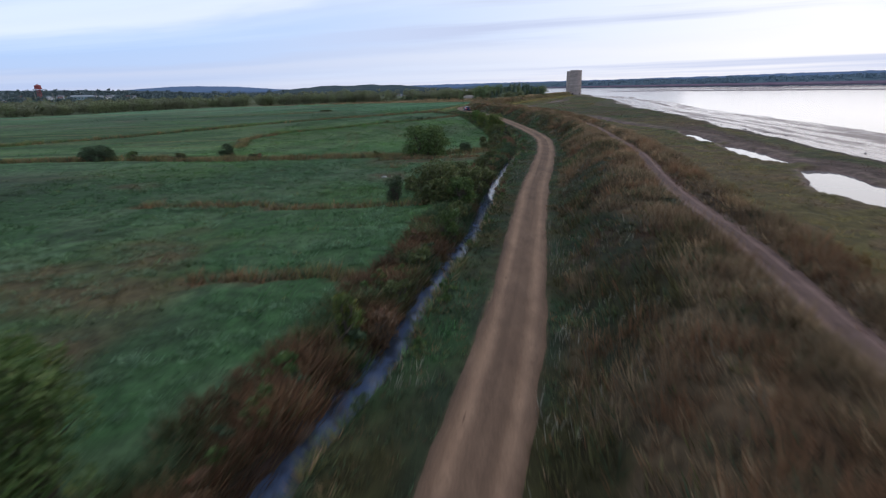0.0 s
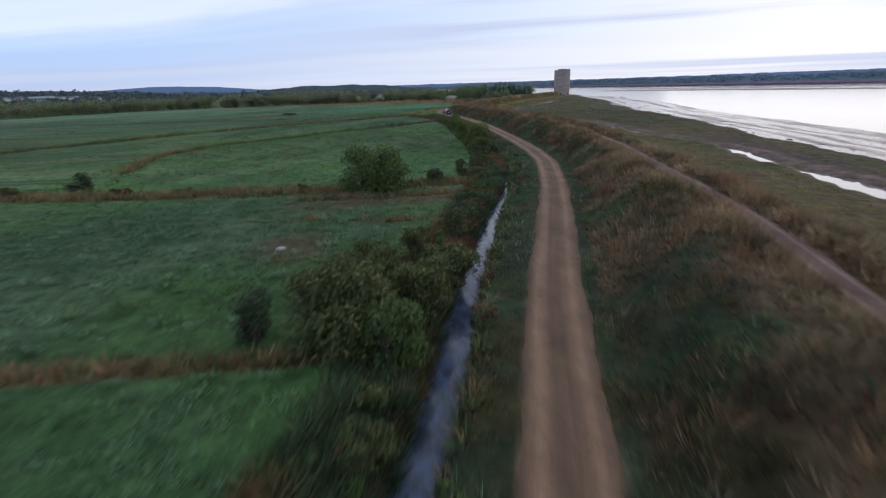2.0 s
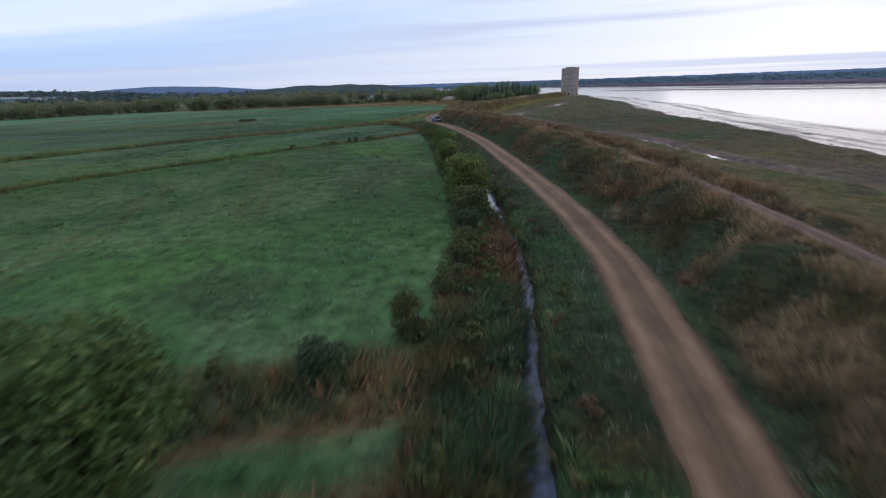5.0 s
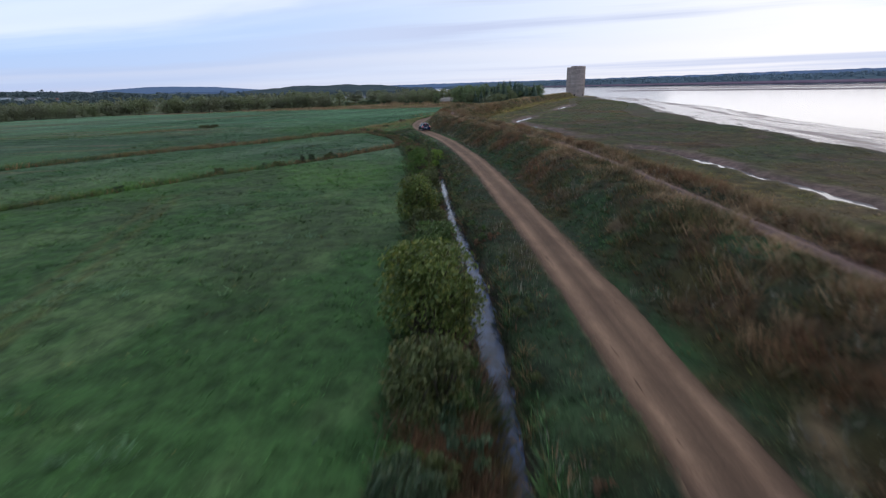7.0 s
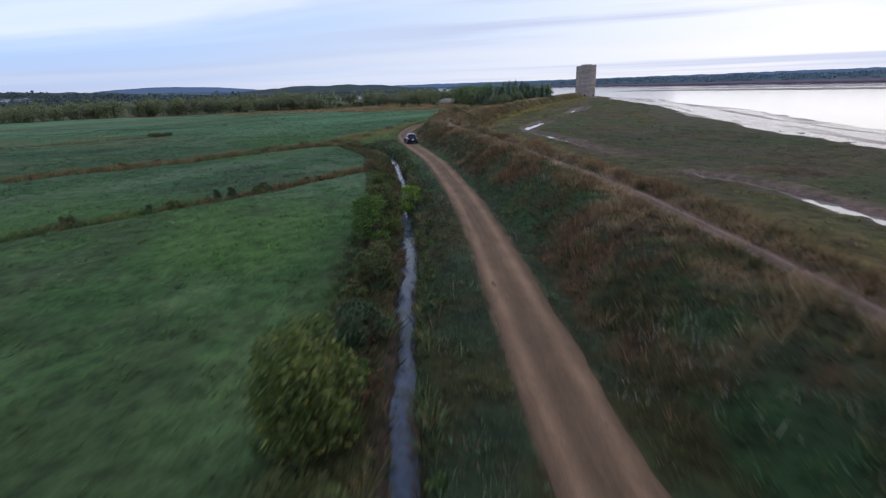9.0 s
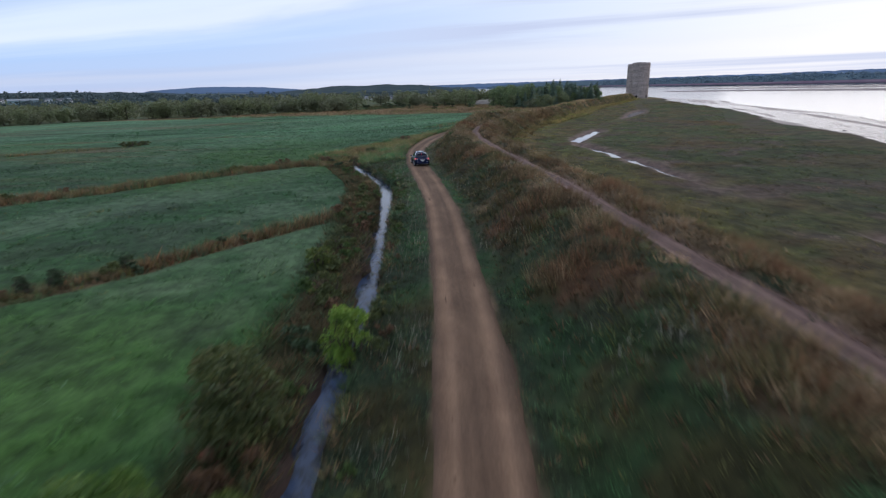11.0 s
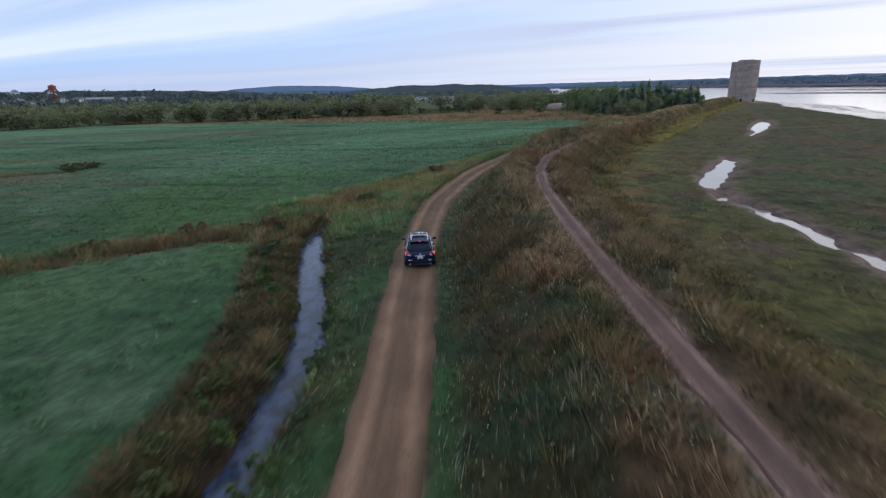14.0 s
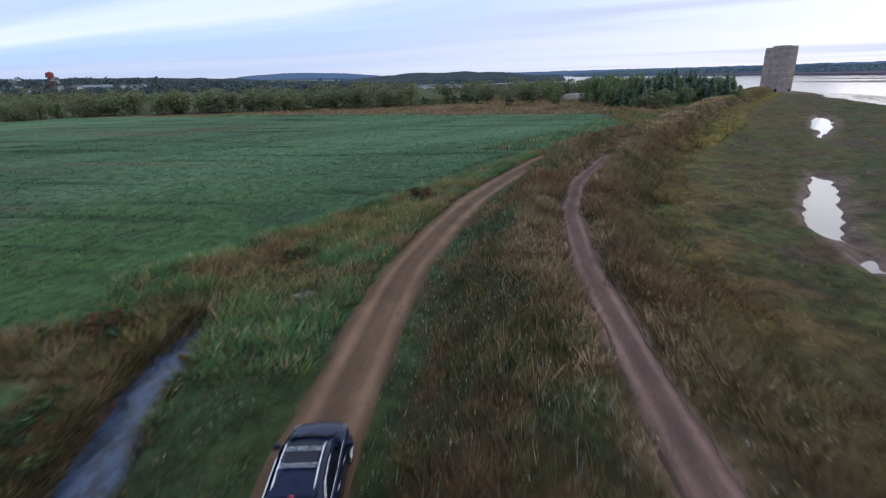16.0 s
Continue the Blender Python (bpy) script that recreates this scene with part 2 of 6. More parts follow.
LEAF_OLIVE = leaf_material("alder_leaves", (0.038, 0.054, 0.018), (0.080, 0.092, 0.028), (0.13, 0.105, 0.038))
LEAF_LIME = leaf_material("young_willow_leaves", (0.08, 0.15, 0.02), (0.16, 0.24, 0.035), (0.24, 0.26, 0.05))
LEAF_DARK = leaf_material("bush_leaves", (0.028, 0.05, 0.024), (0.052, 0.08, 0.036), (0.085, 0.1, 0.042))
LEAF_RED = leaf_material("autumn_leaves", (0.085, 0.05, 0.03), (0.13, 0.08, 0.042), (0.19, 0.06, 0.04))
WOOD_GREEN = leaf_material("shore_wood_leaves", (0.082, 0.118, 0.056), (0.125, 0.165, 0.072), (0.18, 0.19, 0.08))
# thickets, town trees and spruces carry distance haze in their colours
FAR_GREEN = leaf_material("willow_thicket_leaves", (0.118, 0.135, 0.066), (0.128, 0.15, 0.072), (0.155, 0.158, 0.076), 0.86)
FAR_OLIVE = leaf_material("alder_thicket_leaves", (0.104, 0.112, 0.064), (0.115, 0.125, 0.07), (0.135, 0.128, 0.072), 0.86)
TOWN_GREEN = leaf_material("haze_tinted_town_leaves", (0.046, 0.068, 0.076), (0.062, 0.086, 0.09), (0.09, 0.105, 0.095))
NEEDLES = leaf_material("spruce_needles", (0.055, 0.09, 0.066), (0.085, 0.125, 0.086), (0.11, 0.145, 0.095))
BARK = plain("bark", (0.07, 0.055, 0.04), 0.9, bump=0.5)

# ---- the plan: curves x(y) ----
road_x = along([(-20, -8.6), (11, 1.5), (15, 2.9), (19, 4.2), (25, 6.0), (36, 9.1), (46, 11.95), (52, 13.8), (58, 15.8), (69, 19.4), (78, 22.2), (84, 23.8), (94, 26.2),
                (105, 27.7), (118, 28.7), (131, 29.5), (142, 30.0), (154, 30.6), (165, 30.9), (177, 30.75), (189, 30.45), (200, 29.55), (210, 28.45), (218, 27.6),
                (226, 27.3), (234, 27.3), (244, 28.6), (252, 30.0), (260, 32.2), (275, 37.0), (290, 43.5), (322, 61), (376, 84), (440, 118), (520, 160)])
track_x = along([(0, 9.5), (12, 12.9), (19, 15.2), (25, 16.9), (34, 19.1), (44, 22.3), (53, 25.5), (62, 27.9), (69, 29.5), (80, 32.2), (90, 34.6), (105, 37.2),
                 (124, 39.4), (139, 40.8), (155, 41.7), (165, 41.4), (175, 40.8), (190, 40.2), (200, 39.2), (210, 38.3), (220, 37.6), (230, 37.1), (240, 37.4),
                 (250, 39.0), (258, 41.6), (275, 47), (300, 58), (376, 92), (440, 128), (520, 170)])
ditch_x = along([(-20, -16.5), (13, -3.6), (18.6, -1.0), (25, 0.8), (29, 2.3), (36, 4.8), (47.5, 7.9), (56, 10.1), (62.4, 12.0), (70, 14.2), (79, 17.3), (88, 19.5), (94, 20.9),
                 (102, 22.1), (120, 23.9), (134, 24.35), (153, 25.4), (164, 25.6), (174, 26.0), (186, 25.5), (196, 25.1), (202, 24.7), (206, 24.0), (212, 22.0), (218, 19.9), (222, 18.6), (240, 16)])
creek_x = along([(-20, 29), (30, 40), (43, 42), (50, 45), (56, 47.5), (64, 49.2), (72, 50.8), (81, 53), (90, 55), (100, 57.6), (106, 59), (118, 59.5), (130, 58.5), (142, 59.6),
                 (154, 60.4), (166, 61.3), (175, 60), (190, 58), (205, 57.5), (222, 57), (232, 57.0), (238, 55.6), (246, 57), (255, 61), (264, 66), (275, 70), (292, 80), (320, 95), (350, 110), (400, 128)])
shore_x = along([(-40, 47), (0, 52), (60, 60.5), (77, 63.5), (104, 71.5), (160, 88), (181, 93.5), (213, 100), (268, 114), (281, 118), (345, 142), (448, 163), (500, 184),
                 (545, 190), (575, 172), (600, 140), (640, 90), (700, 20), (760, -80), (900, -300)])

# ---- heights ----
LINES = [  # reed-grown field drains: half width and places
    (2.3, [(-120, 100), (-64, 90), (-46, 89), (-25, 84), (-9, 83), (1, 82.5), (14, 84.5)]),
    (0.6, [(-12, 46.5), (0, 46), (6, 47)]),
    (0.8, [(-12, 28.8), (1, 27.6)]),
    (1.0, [(-3, 78.0), (4.5, 77.3), (13, 78)]),
    (0.7, [(-24, 49.5), (-12, 48)]),
    (0.3, [(-6, 69.8), (0, 69), (9, 67)]),
    (1.1, [(-29.5, 101), (-33, 119), (-28, 135), (-18, 147), (-9, 157), (3, 170.5), (8, 175), (11, 177.5), (15, 183), (20, 188.4), (23.5, 196)]),
    (2.4, [(-95, 108), (-67, 135), (-42, 175), (-22, 197), (-6.4, 207.6), (1, 216.5), (10, 223.5), (17, 224.5), (20, 226)]),
    (0.7, [(-62, 236), (-51, 244), (-33, 258)]),
]


def near_line(x, y, points):
    best = np.full(np.shape(x), 1e9)
    for (ax, ay), (bx, by) in zip(points, points[1:]):
        dx, dy = bx - ax, by - ay
        k = np.clip(((x - ax) * dx + (y - ay) * dy) / (dx * dx + dy * dy), 0, 1)
        best = np.minimum(best, np.hypot(x - ax - k * dx, y - ay - k * dy))
    return best


def drains(x, y):
    total = np.zeros(np.shape(x))
    wob = 1.6 * (rough(x, y, 3.5) - 0.5)
    for half, points in LINES:
        total = np.maximum(total, 1 - step(near_line(x, y, points) + wob, half * 0.7, half * 1.5))
    return total


road_z = lambda y: np.clip(0.15 + 0.0157 * road_x(y), 0.1, 0.65)
ROAD_HALF, TRACK_HALF, WATER = 1.38, 0.56, -0.55
creek_half = lambda y: np.interp(y, [30, 38, 46, 55, 58, 61, 66, 76, 81, 85, 90, 102, 107, 112, 128, 150, 176, 182, 200, 220, 236, 241, 245, 252, 262, 268, 272, 300, 316, 326, 342, 352, 356],
                                 [0.0, 1.5, 3.2, 2.2, 0.0, 0.0, 1.6, 2.0, 0.8, 0.0, 1.0, 1.3, 0.3, 0.0, 0.45, 0.6, 0.4, 0.0, 0.12, 0.6, 0.5, 0.1, 0.6, 1.3, 1.3, 0.5, 0.0, 0.0, 0.5, 2.2, 2.2, 1.0, 0.0])


ditch_half = lambda y: np.interp(y, [-20, 20, 30, 45, 60, 70, 76, 81, 95, 105, 118, 128, 135, 150, 156, 165, 175, 186, 195, 205, 215, 224, 228],
                                 [0.42, 0.44, 0.5, 0.62, 0.66, 0.5, 0.45, 0.2, 0.25, 0.22, 0.42, 0.36, 0.22, 0.28, 0.34, 0.2, 0.32, 0.36, 0.56, 0.78, 0.9, 0.8, 0.3])


def height(x, y):
    """The land's height and what grows on it."""
    x, y = np.asarray(x, float), np.asarray(y, float)
    u, d, e = x - road_x(y), x - ditch_x(y), x - track_x(y)
    c, m = x - creek_x(y), x - shore_x(y)
    bumps = rough(x, y, 6.0) - 0.5
    small = rough(x + 50, y, 1.3, 2) - 0.5
    zr = road_z(y)
    field = 0.12 * bumps + 0.16 * small + 0.25 * (rough(x, y, 60, 2) - 0.5)
    z = field + (zr - field) * step(u, -6.5, -1.9)
    # reed drains sink a little below the fields
    dr = drains(x, y) * (u < -3)
    z = z - 0.25 * dr
    # the ditch
    wob = 0.55 * (rough(x, y, 2.2) - 0.5) + 0.35 * (grain(x, y, 0.8) - 0.5)
    on = step(230 - y, 0, 5)
    hw = ditch_half(y)
    z = z + on * (-0.95 - z) * (1 - step(np.abs(d + wob) - hw, -0.25, 0.8 + 0.5 * wob))
    # the dyke
    up = step(u, 1.9, 7.0) * step(e + 10, 0, 3.5)
    z = z + (3.0 + 0.35 * bumps + 0.3 * small - z) * up
    swell = np.exp(-(((y - 268) / 20) ** 2)) * step(u, 1.9, 5.0) * (1 - step(e, -3.2, -0.9))
    z = z + 1.4 * swell
    down = step(e, 1.7 + 1.2 * bumps, 6.8)
    marsh = 0.14 + 0.42 * bumps + 0.2 * small
    z = z + (marsh - z) * down
    # creek and pools in the marsh
    w = creek_half(y)
    cw = 1.8 * (rough(x, y, 4.0) - 0.5) + 1.0 * (grain(x, y, 1.3) - 0.5)
    bank = 1 - step(np.abs(c + cw) - w, -0.5, 0.7 + 0.6 * step(c, 0, 1))
    z = z - bank * 0.75 * step(w, 0.0, 0.3) * (e > 6)
    # shore scarp and mud flat
    mw = m + 5 * (rough(x, y, 14) - 0.5)
    z = z + (-0.75 - 0.052 * np.maximum(m, 0) + 0.3 * (rough(x, y, 9, 2) - 0.5) - z) * step(mw, -1.0, 2.0)
    # gravel bed and wheel track
    z = np.where((np.abs(u) < 2.2) & (y < 505), z + (zr - 0.0 - z) * (1 - step(np.abs(u), 1.2, 2.2)), z)
    z = z + (2.6 - z) * (1 - step(np.abs(e), 0.75, 1.5)) * step(y, -5, 0) * (1 - step(y, 262, 268))
    # far land rises slightly
    z = z + 1.2 * step(-x, 260, 560) * step(y, 250, 600) + 3.6 * step(-x, 385, 450) * step(y, 690, 770) + 3.0 * step(y, 520, 800) * step(-m, 20, 120)
    return np.maximum(z, -8)


PALE, LUSH, SPRING = np.array((0.096, 0.158, 0.074)), np.array((0.046, 0.106, 0.037)), np.array((0.068, 0.146, 0.036))
DRY, TAN, OLIVE = np.array((0.155, 0.096, 0.050)), np.array((0.30, 0.205, 0.115)), np.array((0.112, 0.104, 0.035))
RUST, DARK, MUD, SHORE = np.array((0.175, 0.092, 0.046)), np.array((0.034, 0.055, 0.027)), np.array((0.14, 0.097, 0.082)), np.array((0.17, 0.135, 0.13))


def lerp(a, b, k):
    return a + (b - a) * np.asarray(k)[..., None]


def growth(x, y, shaded_soil=False):
    """The colour of what covers the land there, or of the thatch and earth under the grass with shade between the
    blades put in, and how wet it is.
    """
    u, d, e = x - road_x(y), x - ditch_x(y), x - track_x(y)
    c, m = x - creek_x(y), x - shore_x(y)
    n1, n2, n3 = rough(x, y, 9), rough(x - 70, y + 20, 2.6), rough(x + 11, y + 45, 28)
    # meadow, with strips along the drains
    strip = rough((x * 0.83 - y * 0.55), (x * 0.55 + y * 0.83) * 0.16, 7.0, 2)
    col = lerp(LUSH, PALE, step(n2 * 0.5 + strip * 0.5, 0.42, 0.68))
    col = lerp(col, SPRING, step(n3, 0.45, 0.7) * 0.8)
    col = lerp(col, DARK, 0.55 * step(n1 + 0.25 * n2, 0.72, 0.9))
    col = lerp(col, DRY * 0.8, 0.75 * step(rough(x - 33, y, 14), 0.66, 0.8) * (y < 70))
    col = col * (0.92 - 0.20 * step(y, 36, 52) + 0.48 * step(y, 66, 92) - 0.30 * step(y, 98, 118) + 0.06 * step(y, 140, 160) - 0.06 * step(y, 178, 196))[..., None]
    col = lerp(col, np.array((0.092, 0.186, 0.086)) * (0.6 + 0.9 * strip[..., None]), 0.75 * step(y, 225, 285))
    stale = step(rough(x * 0.22 + 40, y, 7), 0.58, 0.74) * step(y, 225, 260) * step(-x, 15, 45)
    col = lerp(col, lerp(DRY * 0.9, OLIVE * 0.9, step(n1, 0.4, 0.6)), 0.6 * stale)
    lay = rough(x * 0.045 + 0.01 * y, y * 0.55 + 3, 1.6, 3)
    lay_on = np.maximum(step(y, 200, 235), step(-x, 14, 40) * step(y, 60, 90)) * (1 - step(y, 362, 372))
    col = lerp(col, LUSH * 0.62, 0.8 * lay_on * step(lay, 0.60, 0.70))
    col = lerp(col, lerp(OLIVE * 1.0, TAN * 0.6, step(n1, 0.45, 0.6)), 0.55 * lay_on * (1 - step(lay, 0.30, 0.40)) * step(-x, -10, 25))
    col = col * np.stack([0 * y + 1, 0 * y + 1, 1 - 0.22 * step(y, 80, 105) * (1 - step(y, 145, 185)) + 0.16 * step(y, 165, 200)], -1)
    # the rough strip between the last meadow and the road
    edge = np.interp(y, [224, 232, 239, 252, 277, 291, 327, 361], [18, 9.6, 13.5, 19.6, 31.6, 42, 57.7, 58])
    wild = step(x - edge + 2 * (n1 - 0.5), 0, 2.5) * step(y, 224, 232)
    col = lerp(col, lerp(lerp(OLIVE, LUSH * 1.15, step(n1, 0.45, 0.6)), DRY * 1.1, step(n2, 0.42, 0.68)), wild)
    dr = drains(x, y) * (1 - 0.85 * step(y, 95, 125) * step(n3 * 0.5 + n1 * 0.5, 0.44, 0.56) * step(-u, 20, 30))
    col = lerp(col, lerp(DRY, lerp(TAN * 0.5, RUST * 0.7, step(n1, 0.42, 0.62)), step(n2, 0.42, 0.7)) * 0.85, dr * 0.9)
    col = lerp(col, lerp(DARK * 1.3, OLIVE * 0.6, step(n2, 0.4, 0.6)), dr * 0.8 * step(n1, 0.46, 0.56) * step(100 - y, 0, 6) * step(y, 74, 80))
    col = lerp(col, lerp(DARK * 1.3, OLIVE * 0.75, step(n2, 0.4, 0.6)), dr * 0.8 * step(-x, 16, 34) * step(y, 138, 150) + dr * 0.8 * step(-x, 45, 60) * step(y, 95, 105))
    fallow = 1 - step(np.hypot((x - 3.5) / 9.5, (y - 74.8) / 3.4) + 0.9 * (n2 - 0.5), 0.7, 1.1)
    col = lerp(col, lerp(DRY * 0.62, LUSH * 0.75, step(n1, 0.42, 0.62)), 0.8 * fallow)
    # tan reeds and brush at the end of the meadows
    back = step(y + 0.05 * x + 14 * (n3 - 0.5), 368, 378) * step(-u, 3, 10)
    col = lerp(col, lerp(TAN * 0.66, lerp(OLIVE * 1.15, DRY * 0.9, step(n2, 0.45, 0.6)), step(n1, 0.42, 0.62)), back)
    col = lerp(col, DARK * 1.5, step(y, 500, 560) * step(-u, 20, 40))
    woods = step(np.interp(y, [215, 242, 288, 342, 380, 397, 412, 430], [-420, -260, -170, -142, -110, -62, -25, 20]) - x, 0, 6) * step(y, 205, 215)
    col = lerp(col, lerp(DARK * 1.5, OLIVE * 0.7, step(n2, 0.4, 0.6)), 0.9 * woods)
    # ditch banks and verge
    left = (1 - step(np.abs(d + 2.0), 0.8, 2.1 + 1.5 * (n2 - 0.5))) * step(232 - y, 0, 8)
    col = lerp(col, lerp(DRY * 0.7, OLIVE * 0.55, step(n2, 0.4, 0.6)), left * 0.9)
    verge = step(d, 0.3, 1.4) * step(y, -60, -50)
    col = lerp(col, lerp(lerp(DARK * 1.2, lerp(LUSH, OLIVE * 0.6, step(n1, 0.4, 0.6)), step(n2, 0.35, 0.65)), PALE, 0.4 * step(rough(x, y - 30, 3), 0.55, 0.75)) * (1.0 + 0.42 * step(y, 165, 212))[..., None], verge * step(236 - y, 0, 14))
    col = lerp(col, LUSH * 1.25, 0.55 * verge * step(y, 190, 210) * step(236 - y, 0, 14) * step(n2, 0.36, 0.56))
    # the dyke: green at its foot, brown and tan towards the top
    up = step(u, 1.7, 3.0)
    p1, p2, p3 = rough(x + 5, y * 0.8, 3.4), rough(x + 91, y * 0.75 - 13, 5.0), rough(x - 140, y * 0.6 + 9, 2.6)
    brown = lerp(DRY * 0.78, RUST * 0.85, step(p1, 0.44, 0.6))
    brown = lerp(brown, OLIVE * 0.62, 0.85 * step(rough(x + 33, y + 8, 2.2), 0.46, 0.58))
    brown = lerp(brown, DARK * 1.35, 0.75 * step(rough(x - 61, y - 8, 1.9), 0.50, 0.62))
    brown = lerp(brown, TAN * 0.8, 0.85 * step(p3 + 0.14 * step(-np.abs(e), -4.5, -1.0) + 0.07 * step(110 - y, 0, 30) - 0.05 * step(y, 160, 180) * step(232 - y, 0, 20), 0.55, 0.68))
    brown = lerp(brown, OLIVE * 0.85, 0.35 * step(y, 180, 215) * step(n1, 0.35, 0.6))
    leafy = step(p2 * 0.75 + n2 * 0.25 - 0.045 * (u - 4.6) - 0.06 * step(110 - y, 0, 30) - 0.035 * step(y, 125, 150), 0.46, 0.56)
    green = lerp(lerp(DARK * 1.25, LUSH * 0.85, step(n1, 0.4, 0.6)), OLIVE * 0.6, step(n2, 0.48, 0.66))
    mixed = lerp(brown, green, leafy * 0.92)
    col = lerp(col, mixed * (0.74 + 0.30 * step(y, 32, 58) - 0.08 * step(y, 110, 140) + 0.12 * step(y, 140, 165) + 0.2 * step(y, 232, 260))[..., None], up * step(y, -60, -50))
    # outer slope and marsh
    out = step(e, 3.5, 7.5)
    wet = lerp(lerp(OLIVE * 1.1, DRY * 0.9, step(n1, 0.5, 0.7) * 0.8), np.array((0.085, 0.118, 0.036)), step(n2, 0.46, 0.66) * 0.8)
    wet = lerp(wet, np.array((0.165, 0.15, 0.042)), step(rough(x + 7, y * 0.6, 8), 0.5, 0.68) * step(-e, -20, -9) * 0.9)
    wet = lerp(wet, np.array((0.15, 0.15, 0.04)), (1 - step(np.abs(e - 10), 2, 5)) * step(rough(x - 21, y * 0.5, 10), 0.38, 0.55) * step(y, 90, 140) * 0.85)
    near = step(165 - y, 0, 40)
    gold = (1 - step(np.abs(e - 7.5 - 3 * (n3 - 0.5)), 2.0 + 4 * near, 6.0 + 8 * near)) * step(rough(x + 77, y * 0.45, 6), 0.34, 0.56)
    wet = lerp(wet, lerp(np.array((0.21, 0.145, 0.05)), np.array((0.16, 0.125, 0.04)), step(n2, 0.4, 0.62)), 0.8 * gold)
    wet = lerp(wet, TAN * 0.7, step(n3 * 0.5 + n2 * 0.5, 0.56, 0.7) * 0.5)
    wet = lerp(wet, lerp(np.array((0.072, 0.102, 0.040)), np.array((0.125, 0.105, 0.05)), step(n1, 0.42, 0.65)), step(c, 2, 6) * 0.75)
    wet = lerp(wet, np.array((0.15, 0.082, 0.035)), step(c, 4, 9) * step(rough(x * 0.4 + 60, y * 0.8, 9), 0.62, 0.74) * 0.7)
    wet = lerp(wet, wet * 0.6, step(rough(x + 15, y - 44, 1.9), 0.52, 0.66))
    wet = lerp(wet, lerp(TAN * 0.62, np.array((0.18, 0.15, 0.05)), step(n2, 0.4, 0.62)), 0.65 * near * step(n1 + n3, 0.75, 1.0))
    col = lerp(col, wet * (0.98 + 0.08 * near + 0.28 * step(y, 215, 250))[..., None], out)
    w = creek_half(y)
    cw = 1.8 * (rough(x, y, 4.0) - 0.5) + 1.0 * (grain(x, y, 1.3) - 0.5)
    side = (1 - step(np.abs(c + cw) - w, 0.5, 1.5 + 2.0 * step(c, 0, 1))) * step(w, 0.0, 0.25) * (e > 6)
    col = lerp(col, lerp(MUD * 0.85, MUD * 0.4, step(np.abs(c + cw) - w, 0.5, 1.6) * step(n2, 0.3, 0.5)), side)
    bare = step(c - w, 0.6, 2.0) * (1 - step(m, -7, -3.5)) * step(n1, 0.12, 0.3) * step(135 - y, 0, 25) * (e > 6)
    patchy = step(rough(x - 9, y + 3, 5), 0.60, 0.72) * step(e, 10, 14) * out * step(y, 120, 150) * (m < -4)
    col = lerp(col, np.array((0.15, 0.100, 0.088)), np.maximum(bare * 0.9, patchy * 0.7))
    mw = m + 5 * (rough(x, y, 14) - 0.5)
    flat = step(mw, -1.5, 0.8)
    col = lerp(col, MUD * 0.75, (1 - step(np.abs(mw), 0.8, 2.8)) * 0.95)
    bars = step(rough(mw * 0.9 + 0.02 * y, y * 0.07, 3.0), 0.52, 0.7)
    col = lerp(col, lerp(SHORE * 1.35, MUD * 0.75, bars * 0.28), step(mw, 0.5, 2.5))
    damp = np.maximum(side * 0.15, flat * (1 - 0.45 * bars))
    # faint wheel marks across the meadow
    for points in ([(1.6, 112), (1.0, 120), (-0.7, 132), (-3.1, 149)], [(-8.8, 92), (-8.8, 106), (-11, 130)]):
        near = near_line(x, y, points)
        col = lerp(col, OLIVE * 0.8, 0.55 * (1 - step(np.abs(near - 0.8), 0.15, 0.45)))
    if shaded_soil:
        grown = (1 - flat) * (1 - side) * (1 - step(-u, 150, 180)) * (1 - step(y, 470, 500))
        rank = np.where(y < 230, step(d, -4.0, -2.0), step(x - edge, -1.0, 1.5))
        # grass colour darkened: dark thatch plus the shade between blades
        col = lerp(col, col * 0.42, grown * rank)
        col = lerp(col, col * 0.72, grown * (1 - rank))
    # beds of water, road and track
    col = lerp(col, MUD * 0.36, (1 - step(np.abs(d + 0.15) - ditch_half(y) + 0.5 * (n2 - 0.5), 0.15, 0.75)) * step(232 - y, 0, 4) * (u < 0))
    col = lerp(col, np.array((0.16, 0.10, 0.065)), 1 - step(np.abs(u) + 0.5 * (n2 - 0.5), 1.1, 1.5))
    col = lerp(col, np.array((0.22, 0.145, 0.12)), (1 - step(np.abs(e) + 0.5 * (n2 - 0.5), 0.55, 0.95)) * (y > -60) * (1 - step(y, 262, 268)))
    return np.concatenate([col, np.asarray(damp)[..., None]], -1)


# ---- ground, river and roads ----
def spread(*runs):
    out = [runs[0][0]]
    for a, b, gap in runs:
        out += list(np.linspace(a, b, max(2, int(round((b - a) / gap)) + 1))[1:])
    return np.array(out)


def sheet(us, vs, place):
    uu, vv = np.meshgrid(us, vs)
    n, m = uu.shape
    ids = np.arange(n * m).reshape(n, m)
    faces = np.stack([ids[:-1, :-1], ids[:-1, 1:], ids[1:, 1:], ids[1:, :-1]], -1).reshape(-1, 4)
    return (*place(uu.ravel(), vv.ravel()), faces)


